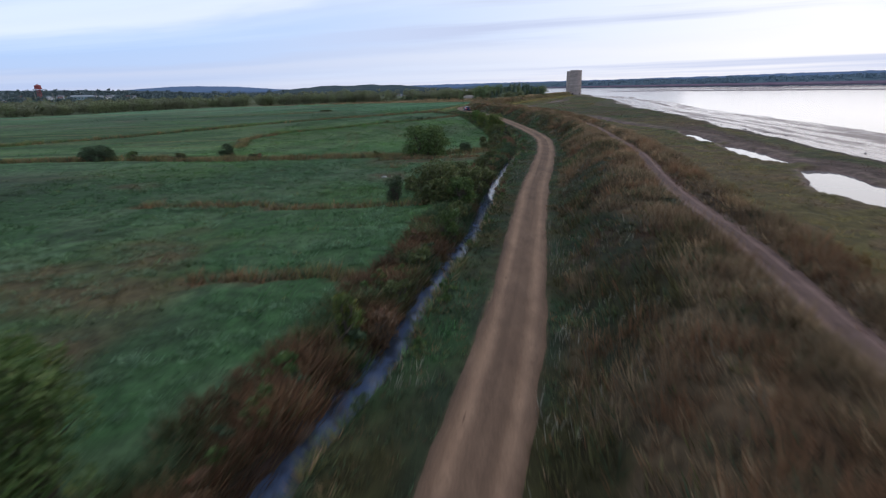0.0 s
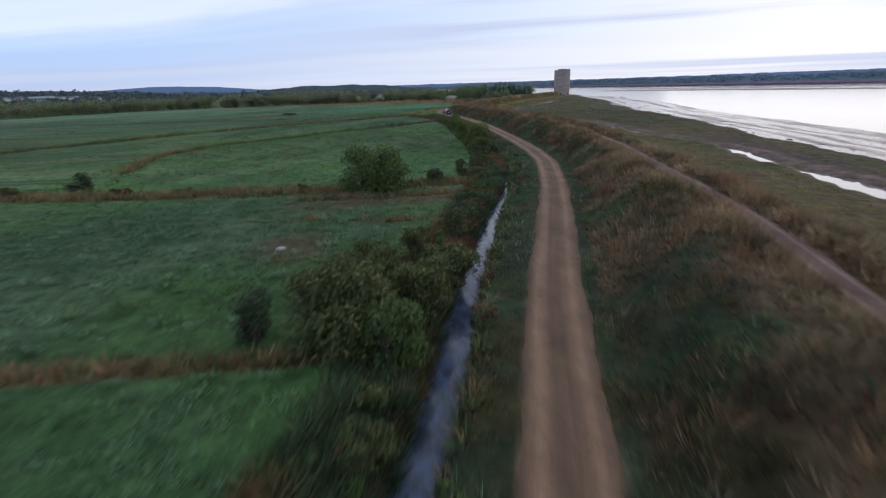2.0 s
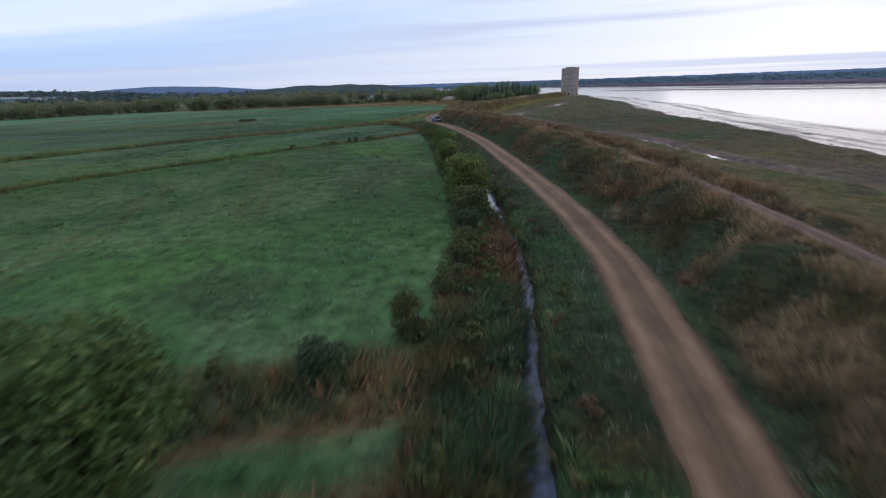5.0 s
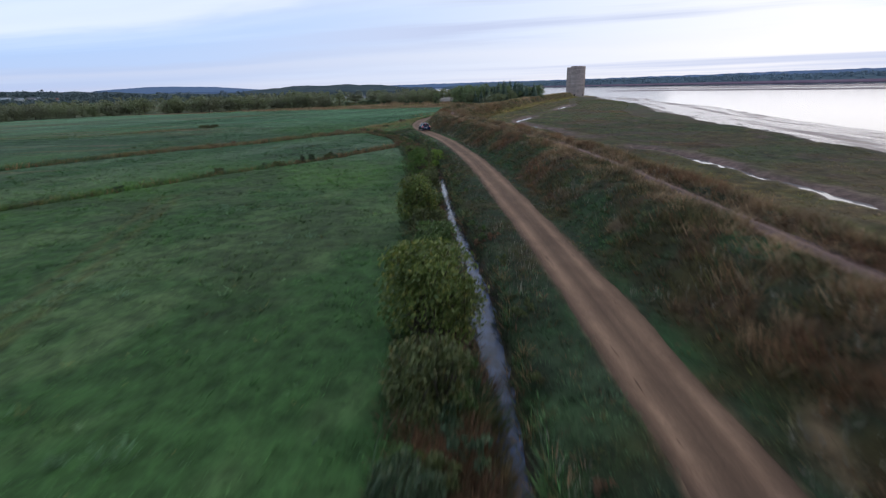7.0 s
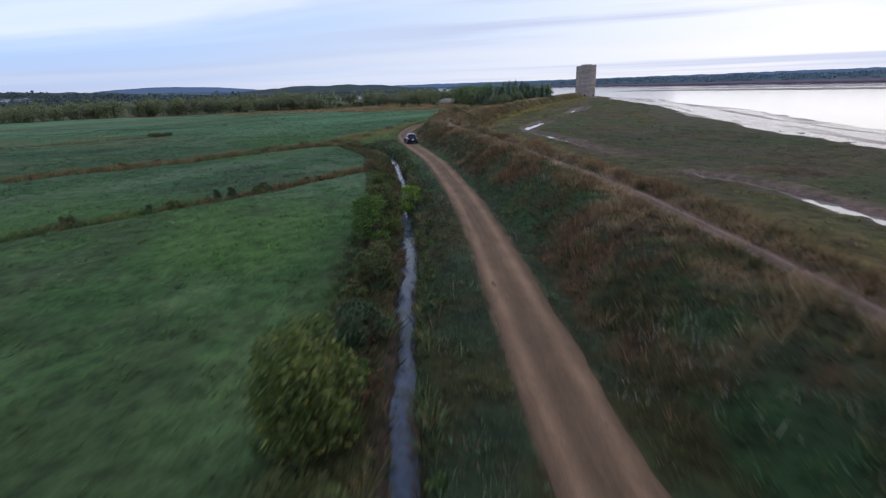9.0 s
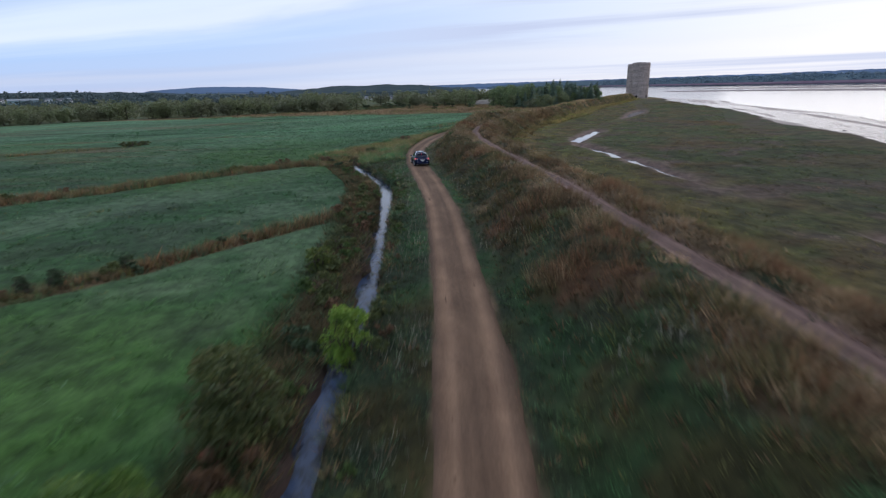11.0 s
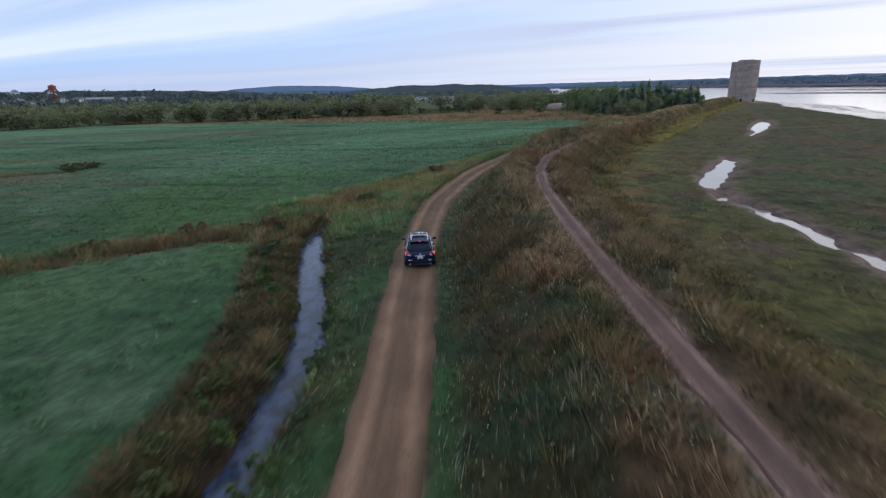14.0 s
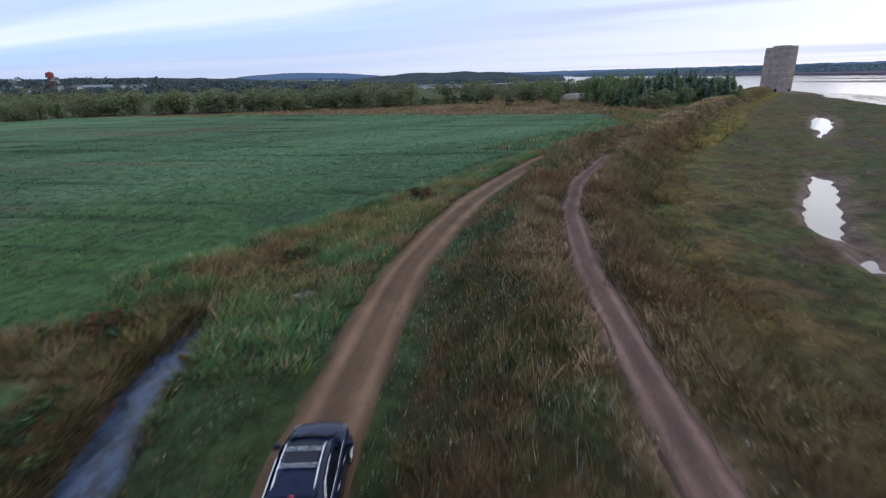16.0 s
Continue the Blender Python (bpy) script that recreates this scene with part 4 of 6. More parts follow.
def shrub(label, lumps, count, size, material, category="shrub", seed=0, stems=3):
    """A shrub of several stems with a crown of single leaves."""
    rng = np.random.default_rng(seed)
    thing = tagged(new("shrub"), label, category)
    verts = leaf_cloud(rng, lumps, count, size)
    crown = new("crown", mesh_of("crown", verts, np.arange(len(verts)).reshape(-1, 4), material))
    crown.parent = thing
    bm = bmesh.new()
    if category == "weed":
        tube(bm, (0, 0, -0.1), (0.05, 0.03, 0.6), 0.04, 0.015, 5)
        lumps = []
    for lx, ly, lz, r in lumps:
        for _ in range(stems):
            foot = (lx * 0.35 + rng.normal() * 0.12, ly * 0.35 + rng.normal() * 0.12, -0.1)
            knee = (lx * 0.8 + rng.normal() * 0.2, ly * 0.8 + rng.normal() * 0.2, lz * 0.8)
            tube(bm, foot, knee, 0.05, 0.03, 4)
            tube(bm, knee, (lx + rng.normal() * r * 0.5, ly + rng.normal() * r * 0.5, lz + r * 0.5), 0.03, 0.01, 3)
    part("trunk", bm, BARK, thing)
    return thing


def lumps_of(rng, wide, tall, n):
    """Lumps that fill a rounded crown from the ground up, with an uneven outline."""
    rows = []
    for k in range(n):
        r = min(wide, tall) * (0.15 + 0.10 * rng.random())
        turn, h = rng.random() * 6.283, (0.10 + 0.86 * rng.random()) * (tall - r * 0.8)
        k_ = h / tall
        reach = (wide / 2 - r) * (math.sqrt(max(0.0, 1 - ((k_ - 0.35) / 0.68) ** 2)) if k_ > 0.35 else 0.84 + 0.46 * k_)
        f = math.sqrt(0.2 + 0.8 * rng.random()) * (0.85 + 0.25 * rng.random())
        rows.append((math.cos(turn) * f * reach, math.sin(turn) * f * reach, max(h, r * 0.5), r))
    return rows


def stand(thing, x, y, turn=0.0, size=1.0, sink=0.05):
    thing.matrix_basis = pose(x, y, float(height(x, y)) - sink, 0, 0, turn)
    thing.scale = (size, size, size)
    return thing


def build_shrubs():
    rng = np.random.default_rng(11)
    kinds = {"olive": (LEAF_OLIVE, "olive-brown alder shrub on the ditch bank"), "green": (LEAF_GREEN, "rounded green willow shrub beside the meadow"),
             "lime": (LEAF_LIME, "bright yellow-green young willow by the ditch"), "dark": (LEAF_DARK, "dark dense bush at the meadow drain"),
             "fresh": (LEAF_FRESH, "fresh green rounded willow bush by the ditch"), "gold": (LEAF_GOLD, "large yellow-green willow bush beside the ditch"),
             "red": (LEAF_RED, "low rust-red autumn shrub on the ditch bank")}
    rows = [  # x, y, width, height, kind
        (3.4, 46.6, 5.4, 4.2, "olive"), (6.6, 49.2, 3.6, 3.0, "olive"), (-0.5, 47.8, 2.0, 2.5, "dark"), (5.4, 45.0, 3.2, 2.6, "green"),
        (4.4, 53.4, 4.6, 2.4, "olive"), (1.6, 52.0, 3.2, 1.5, "olive"), (6.9, 57.0, 2.4, 2.3, "olive"), (8.4, 53.6, 3.6, 2.6, "olive"), (6.4, 52.0, 3.0, 2.0, "gold"), (9.9, 62, 2.4, 2.0, "olive"),
        (4.1, 80.2, 8.2, 5.0, "green"), (10.9, 85.2, 2.4, 2.6, "dark"), (14.2, 87.6, 2.2, 2.1, "olive"), (16.5, 91.5, 2.6, 1.8, "olive"),
        (-27.4, 86.8, 2.9, 2.6, "dark"), (-47.6, 88.0, 5.6, 2.7, "dark"), (-42.6, 88.6, 2.6, 1.7, "green"), (-34.5, 87, 2.4, 1.3, "olive"), (-22.5, 85, 2.6, 1.0, "dark"), (-16, 84.4, 2.4, 0.9, "olive"),
        (-9.6, 11.4, 4.2, 5.2, "green"), (-2.4, 19.6, 1.5, 2.4, "gold"), (-1.0, 20.2, 1.6, 1.7, "red"), (-0.4, 24.0, 1.8, 1.3, "olive"),
        (3.2, 34.6, 1.8, 2.7, "green"), (4.3, 39.5, 2.0, 1.5, "olive"),
        (17.2, 95, 2.8, 2.0, "olive"), (18.6, 99.5, 2.6, 1.6, "olive"), (19.3, 104, 2.4, 1.8, "dark"),
        (20.6, 113.0, 5.0, 4.7, "gold"), (20.2, 108.4, 3.6, 2.6, "olive"), (21.2, 120.0, 3.0, 2.4, "olive"), (21.7, 124.6, 3.6, 2.8, "green"), (21.6, 133.8, 4.2, 4.0, "gold"), (22.0, 129.4, 2.8, 2.2, "olive"),
        (22.9, 140, 2.8, 2.2, "dark"), (23.2, 146, 3.0, 2.6, "olive"), (22.9, 154.4, 3.0, 3.8, "fresh"), (24.3, 156.4, 1.7, 1.6, "gold"), (23.6, 160.0, 3.4, 3.4, "olive"), (26.0, 165.6, 2.4, 2.6, "lime"),
        (24.2, 171.4, 2.0, 1.6, "olive"), (23.0, 175.5, 2.2, 1.8, "gold"), (23.2, 180, 2.2, 1.4, "olive"), (24.0, 186, 1.8, 1.1, "olive"),
        (7.8, 175.2, 1.2, 1.3, "dark"), (6.6, 174.2, 0.9, 1.2, "dark"), (10.6, 177.6, 1.1, 1.2, "dark"), (-3.0, 165.5, 1.6, 0.9, "olive"),
        (-33.5, 261.5, 7.0, 0.9, "olive"), (13.8, 226.2, 2.4, 1.1, "red"), (8.0, 223.5, 2.6, 1.2, "red"), (19.4, 236.5, 2.2, 1.0, "olive"), (24.5, 256, 2.6, 1.2, "red"), (3.0, 219, 2.4, 1.1, "olive"),
    ]
    for k, (x, y, wide, tall, kind) in enumerate(rows):
        material, label = kinds[kind]
        count = int(min(500 * wide * tall + 500, 10500 if wide < 6 else 14000))
        thing = shrub(label, lumps_of(rng, wide, tall, (80 if wide > 6 else 48 if wide > 4 else 30) if wide > 3 else 18), count, 0.05 + 0.0095 * min(wide, 6.5), material, seed=100 + k, stems=2)
        stand(thing, x, y, rng.random() * 360)


def build_weeds():
    """Low leafy weeds and seedlings crowd both banks of the ditch."""
    rng = np.random.default_rng(61)
    kinds = []
    for k, (material, label) in enumerate(((LEAF_OLIVE, "low olive weed clump on the ditch bank"), (LEAF_GREEN, "low green weed clump on the ditch bank"), (LEAF_RED, "low rusty weed clump on the ditch bank"),
                                           (LEAF_DARK, "low dark weed clump on the ditch bank"), (LEAF_OLIVE, "low olive weed clump on the ditch bank"), (LEAF_GREEN, "low green weed clump on the ditch bank"))):
        ob = shrub(label, lumps_of(rng, 1.5, 1.0, 6), 300, 0.095, material, "weed", 300 + k, 1)
        ob.name = "weed_clump"
        kinds.append(tagged(ob, group="ditch bank weeds"))
    done = set()
    for k in range(290):
        y = 4 + 218 * (k + rng.random()) / 290
        left = rng.random() < 0.68
        x = float(ditch_x(y)) + (-(0.9 + 2.2 * rng.random()) if left else 0.9 + 1.0 * rng.random())
        if not left and x > float(road_x(y)) - 2.2:
            continue
        j = int(rng.choice([0, 1, 2, 3, 4, 5], p=[0.24, 0.2, 0.12, 0.16, 0.16, 0.12]))
        ob = kinds[j] if j not in done else copy_thing(kinds[j], Matrix())
        done.add(j)
        stand(ob, x, y, rng.random() * 360, (0.55 + 0.7 * rng.random()) * (1.0 if left else 0.7))
    # scrub along the field drains
    for line, n, low, high in ((0, 13, 0.7, 1.2), (6, 20, 0.6, 1.2), (7, 18, 0.6, 1.1)):
        half, points = LINES[line]
        for _ in range(n):
            k = int(rng.integers(1, len(points) - 1))
            (ax, ay), (bx, by) = points[k], points[k + 1]
            f = rng.random()
            x, y = ax + f * (bx - ax) + rng.normal() * half * 0.4, ay + f * (by - ay) + rng.normal() * half * 0.4
            ob = copy_thing(kinds[int(rng.choice([0, 3, 3, 2, 4]))], Matrix())
            tagged(ob, label="dark low scrub along the field drain", group="drain scrub")
            stand(ob, x, y, rng.random() * 360, low + (high - low) * rng.random())


def tree(label, wide, tall, material, seed, count=1150, leaf=0.25):
    """A broad tree: tapered trunk, limbs, crown of leaf clumps."""
    rng = np.random.default_rng(seed)
    thing = tagged(new("tree"), label, "tree")
    rows = []
    for _ in range(15):
        a, o = rng.random() * 6.283, wide * 0.3 * math.sqrt(rng.random())
        r = wide * (0.17 + 0.1 * rng.random())
        rows.append((math.cos(a) * o, math.sin(a) * o, tall * (0.06 + 0.82 * rng.random()), r))
    verts = leaf_cloud(rng, rows, count, leaf, 1.15)
    crown = new("crown", mesh_of("crown", verts, np.arange(len(verts)).reshape(-1, 4), material))
    crown.parent = thing
    bm = bmesh.new()
    tube(bm, (0, 0, -0.3), (0.1, 0, tall * 0.8), 0.16, 0.05, 5)
    for lx, ly, lz, r in rows[:4]:
        tube(bm, (0, 0, lz * 0.5), (lx, ly, lz), 0.06, 0.02, 3)
    part("trunk", bm, BARK, thing)
    return thing


def spruce(label, wide, tall, seed):
    """A conifer: tapered trunk and tiers of drooping needle boughs."""
    rng = np.random.default_rng(seed)
    thing = tagged(new("spruce"), label, "tree")
    quads = []
    tiers = 22
    for k in range(tiers):
        f = k / tiers
        h, reach = tall * (0.06 + 0.94 * f), wide * 0.5 * (1 - f) ** 0.85 + 0.12
        for _ in range(int(16 * (1 - f)) + 5):
            a, q = rng.random() * 6.283, reach * (0.75 + 0.5 * rng.random())
            c, s = math.cos(a), math.sin(a)
            w = 0.24 * q + 0.16
            for t0, t1 in ((0.1, 0.55), (0.5, 1.0)):
                z0, z1 = h - t0 * q * 0.25 + rng.normal() * 0.08, h - t1 * q * 0.35 + rng.normal() * 0.08
                quads.append([(c * q * t0 - s * w, s * q * t0 + c * w, z0), (c * q * t0 + s * w, s * q * t0 - c * w, z0 - 0.15), (c * q * t1 + s * w * 0.4, s * q * t1 - c * w * 0.4, z1 - 0.1), (c * q * t1 - s * w * 0.4, s * q * t1 + c * w * 0.4, z1)])
    verts = np.array(quads).reshape(-1, 3)
    crown = new("crown", mesh_of("crown", verts, np.arange(len(verts)).reshape(-1, 4), NEEDLES))
    crown.parent = thing
    part("trunk", tube(bmesh.new(), (0, 0, -0.3), (0, 0, tall * 0.97), 0.18, 0.03, 7), BARK, thing)
    return thing


def build_trees():
    rng = np.random.default_rng(21)
    # the spruce wood before the ruined tower
    first = [spruce("dark green spruce in the wood by the shore", 6.6, 12.0, s) for s in (1, 2, 3)]
    spots = []
    while len(spots) < 96:
        y = 402 + 66 * rng.random()
        x = 78 + 40 * rng.random() + 0.25 * (y - 430)
        if all(math.hypot(x - a, y - b) > 1.7 for a, b in spots):
            spots.append((x, y))
    for k, (x, y) in enumerate(spots):
        ob = first[k] if k < 3 else copy_thing(first[k % 3], Matrix())
        stand(tagged(ob, group="shore wood"), x, y, rng.random() * 360, 0.5 + 0.2 * rng.random() + 0.5 * math.exp(-(((x - 0.25 * (y - 430) - 98) / 13) ** 2)) * (0.6 + 0.4 * rng.random()))
    broad = [tree("green willow tree at the edge of the meadows", 6.4, 7.3, FAR_GREEN, 31), tree("olive alder tree at the edge of the meadows", 6.0, 6.6, FAR_OLIVE, 32),
             tree("yellowing willow tree at the edge of the meadows", 5.4, 8.0, FAR_GREEN, 33), tree("dark leafy tree at the edge of the meadows", 6.2, 6.0, FAR_OLIVE, 34)]
    used = 0

    def plant(x, y, size):
        nonlocal used
        if abs(x - 62 - 0.12 * (y - 462)) < 7 and y < 480:
            return
        k = int(rng.integers(4)) if used >= 4 else used
        ob = broad[k] if used < 4 else copy_thing(broad[k], Matrix())
        used += 1
        stand(tagged(ob, group="meadow edge trees"), x, y, rng.random() * 360, size)
        ob.scale = (1.7 * size, 1.7 * size, size)

    bend_x, bend_y = [-12, -60, -110, -142, -170, -260, -420], [408, 397, 380, 342, 288, 242, 215]
    bend = np.r_[0, np.cumsum(np.hypot(np.diff(bend_x), np.diff(bend_y)))]
    for s in np.linspace(0, bend[-1], 225):
        x, back_ = float(np.interp(s, bend, bend_x)), 9 * abs(rng.normal())
        plant(x - 0.6 * back_ * (x < -100) + rng.normal() * 2, float(np.interp(s, bend, bend_y)) + back_, (0.46 + 0.30 * step(x, -260, -60) + 0.38 * rng.random() ** 1.5))
    for _ in range(40):
        plant(-60 + 160 * rng.random(), 485 + 60 * rng.random(), 0.8 + 0.5 * rng.random())
    for k in range(24):
        plant(30 + 4.6 * k, 484 + 18 * rng.random(), 0.85 + 0.4 * rng.random())
    leafy = [tree("mid-green leafy tree in the wood by the shore", 6.5, 9.0, WOOD_GREEN, 41, 1500, 0.26), tree("yellow-green leafy tree in the wood by the shore", 6.0, 8.0, WOOD_GREEN, 42, 1500, 0.26)]
    for k in range(60):
        ob = leafy[k] if k < 2 else copy_thing(leafy[k % 2], Matrix())
        x, y = 50 + 64 * rng.random(), 404 + 52 * rng.random()
        if abs(x - 62 - 0.12 * (y - 462)) < 5:
            x += 14
        stand(tagged(ob, group="shore wood"), x, y, rng.random() * 360, (0.6 + 0.6 * rng.random()) * (0.8 if x > 96 else 1.0))
    for _ in range(20):
        plant(15 + 40 * rng.random(), 440 + 40 * rng.random(), 0.7 + 0.4 * rng.random())
    for x, y, s in ((79, 385, 0.85), (84, 388, 0.75), (75, 389, 0.7), (92, 402, 0.9), (70, 404, 0.8)):
        plant(x, y, s)
    # low brush on the tan waste ground
    brush = shrub("dark low brush on the waste ground", lumps_of(rng, 4.2, 2.4, 7), 900, 0.22, LEAF_DARK, seed=51)
    stand(brush, 5, 470)
    tagged(brush, group="waste ground brush")
    for _ in range(44):
        stand(copy_thing(brush, Matrix()), -60 + 150 * rng.random(), 405 + 75 * rng.random(), rng.random() * 360, 0.6 + 0.7 * rng.random())
    # woods further back, uncountable
    verts = []
    for _ in range(1300):
        x, y = -760 + 900 * rng.random(), 250 + 505 * rng.random() ** 1.1
        if y < 425 and x > float(np.interp(y, [240, 290, 340, 400, 430], [-290, -185, -155, -120, -110])):
            continue
        if x > 60 + 0.05 * y or y > 560 + 0.25 * abs(x) or (x > -20 and y < 500):
            continue
        if -480 < x < -250 and y > 600 and rng.random() < 0.55:
            continue
        tall, wide = (5.5 + 4 * rng.random()) * (0.7 + 0.3 * float(step(x, -300, -60))) * (0.55 if x < -140 else 1), 5 + 3 * rng.random()
        rows = [(rng.normal() * wide * 0.22, rng.normal() * wide * 0.22, tall * (0.2 + 0.65 * rng.random()), wide * 0.24) for _ in range(6)]
        cloud = leaf_cloud(rng, rows, 60, 0.92, 1.2)
        verts.append(cloud + np.array((x, y, float(height(x, y)))))
    town = []
    # trees among the houses of the town
    for _ in range(800):
        x, y = -900 + 800 * rng.random(), 640 + 330 * rng.random()
        tall, wide = (6 + 5 * rng.random()) * (1 if y > 800 else 0.36), 8 + 5 * rng.random()
        if -445 < x < -340 and 690 < y < 790 and rng.random() < 0.7:
            continue
        rows = [(rng.normal() * wide * 0.22, rng.normal() * wide * 0.22, tall * (0.2 + 0.6 * rng.random()), wide * 0.24) for _ in range(5)]
        town.append(leaf_cloud(rng, rows, 36, 1.5, 1.2) + np.array((x, y, float(height(x, y)))))
    town = np.concatenate(town)
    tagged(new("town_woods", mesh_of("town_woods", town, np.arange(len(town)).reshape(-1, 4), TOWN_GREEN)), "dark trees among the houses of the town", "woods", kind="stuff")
    verts = np.concatenate(verts)
    tagged(new("far_woods", mesh_of("far_woods", verts, np.arange(len(verts)).reshape(-1, 4), FAR_OLIVE)), "mixed green and olive woods behind the meadows", "woods", kind="stuff")


build_shrubs()
build_weeds()
build_trees()


def build_waste_ground():
    """A pale gravel heap among the brush."""
    rng = np.random.default_rng(77)
    bm = bmesh.new()
    bmesh.ops.create_icosphere(bm, subdivisions=4, radius=1.0)
    for v in bm.verts:
        k = 1 + 0.35 * (float(rough(v.co.x * 4 + 9, v.co.y * 4 + v.co.z * 2, 1.4)) - 0.5)
        v.co = Vector((v.co.x * 7.5 * k, v.co.y * 5 * k, max(v.co.z, -0.05) * 2.8 * k))
    heap = part("gravel_heap", bm, plain("pale_gravel", (0.27, 0.24, 0.21), 0.95, grain_=1.5, bump=0.6), None, "", True)
    tagged(heap, "pale heap of gravel among dark brush", "gravel heap")
    heap.matrix_basis = pose(62, 462, float(height(62, 462)) - 0.1, 0, 0, 15)


build_waste_ground()


def build_stones():
    """A pale stone in the meadow and dark lumps on the mud shore."""
    rng = np.random.default_rng(91)
    pale, dark = plain("pale_stone", (0.36, 0.35, 0.33), 0.8, grain_=3.0, bump=0.5), plain("wet_dark_stone", (0.05, 0.045, 0.045), 0.55, grain_=3.0, bump=0.5)

    def stone(name, size, material, label):
        bm = bmesh.new()
        bmesh.ops.create_icosphere(bm, subdivisions=2, radius=1.0)
        shift = rng.random() * 50
        for v in bm.verts:
            k = 0.8 + 0.5 * float(rough(v.co.x * 2 + shift, v.co.y * 2 + v.co.z, 0.9))
            v.co = Vector((v.co.x * size[0], v.co.y * size[1], v.co.z * size[2])) * k
        return tagged(part(name, bm, material, None, "", True), label, "stone")

    ob = stone("stone", (0.34, 0.2, 0.16), pale, "pale stone lying in the wet meadow")
    ob.matrix_basis = pose(-1.8, 60.9, float(height(-1.8, 60.9)) + 0.06, 0, 0, 20)
    first = [stone("shore_stone", (0.6, 0.4, 0.25), dark, "dark wet lump on the mud shore") for _ in range(3)]
    for k in range(34):
        y = 70 + 210 * rng.random()
        x = float(shore_x(y)) + 2.5 + 9 * rng.random() ** 1.6
        ob = first[k] if k < 3 else copy_thing(first[k % 3], Matrix())
        size = 0.3 + 0.6 * rng.random() ** 2
        tagged(ob, group="shore lumps").matrix_basis = pose(x, y, float(height(x, y)) + 0.05, 0, 0, rng.random() * 360)
        ob.scale = (size * (1 + 1.5 * rng.random()), size, size * 0.6)


build_stones()

# ---- distance ----
def hill_material(name, a, b):
    s = Shade(name, 1.0, spec=0.0)
    n = s.noise(0.03, 7, 0.7, (1, 1, 2.5))
    s.set("Base Color", s.mix(s.ramp(n, 0.35, 0.65), a, b))
    return s.mat


# distance haze put into the hill colours: bluer and paler further off
HILL_NEAR = hill_material("haze_tinted_wooded_hill", (0.05, 0.070, 0.080), (0.085, 0.105, 0.108))
HILL_FAR = hill_material("haze_tinted_hill", (0.11, 0.16, 0.26), (0.125, 0.18, 0.28))
HILL_SHORE = hill_material("haze_tinted_shore_woods", (0.065, 0.10, 0.135), (0.115, 0.155, 0.175))


def ridge(name, points, depth, rise, material, label, bumps=3.0, seed=0.0):
    """A long wooded ridge: foot places with crest heights, and the land's depth behind them."""
    pts = np.array(points, float)
    run = np.r_[0, np.cumsum(np.hypot(*np.diff(pts[:, :2], axis=0).T))]
    s = np.arange(0, run[-1], 9.0)
    px, py, ph = (np.interp(s, run, pts[:, k]) for k in range(3))
    dx, dy = np.gradient(px), np.gradient(py)
    size = np.hypot(dx, dy)
    nx, ny = -dy / size, dx / size
    rows = []
    for f, g in ((0, -0.15), (0.02, 0.28), (0.12, 0.5), (0.35, 0.78), (0.7, 1.0), (1.0, 0.9)):
        jag = bumps * (rough(s + seed + 500 * f, s * 0 + f * 90, 26, 4) - 0.5) * (0.4 + f) if f else 0
        rows.append(np.stack([px + nx * depth * f, py + ny * depth * f, ph * g * rise + jag], -1))
    grid = np.array(rows)
    n, m = grid.shape[:2]
    ids = np.arange(n * m).reshape(n, m)
    faces = np.stack([ids[:-1, :-1], ids[:-1, 1:], ids[1:, 1:], ids[1:, :-1]], -1).reshape(-1, 4)
    return tagged(new(name, mesh_of(name, grid.reshape(-1, 3), faces, material, None, False)), label, "hill", kind="structure")


ridge("backdrop_far_shore", [(300, 2700, 19), (620, 2150, 20), (760, 1500, 17), (860, 1150, 15.5), (1000, 950, 16.5), (1300, 720, 17), (1800, 400, 17)], 420, 1.0, HILL_SHORE, "wooded hills on the far river bank, tinted for haze", 8.0)
ridge("backdrop_far_ridge", [(-700, 3400, 14), (100, 3500, 26), (700, 3300, 30), (1400, 2600, 36), (2400, 1500, 50)], 500, 1.0, HILL_FAR, "hills far along the river, tinted blue for haze", 6.0, 40)
ridge("backdrop_hill", [(-1900, 2300, 4), (-1500, 2700, 12), (-1270, 2820, 28), (-1060, 2970, 44), (-850, 3040, 37), (-650, 3100, 20), (-400, 3180, 6)], 500, 1.0, HILL_FAR, "low hill beyond the town, tinted blue for haze", 3.0, 80)
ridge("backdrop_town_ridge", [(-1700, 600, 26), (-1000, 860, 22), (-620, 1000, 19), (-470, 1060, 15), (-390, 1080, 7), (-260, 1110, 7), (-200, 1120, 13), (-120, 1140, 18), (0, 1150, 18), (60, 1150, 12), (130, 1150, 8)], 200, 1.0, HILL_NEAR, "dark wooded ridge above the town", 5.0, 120)



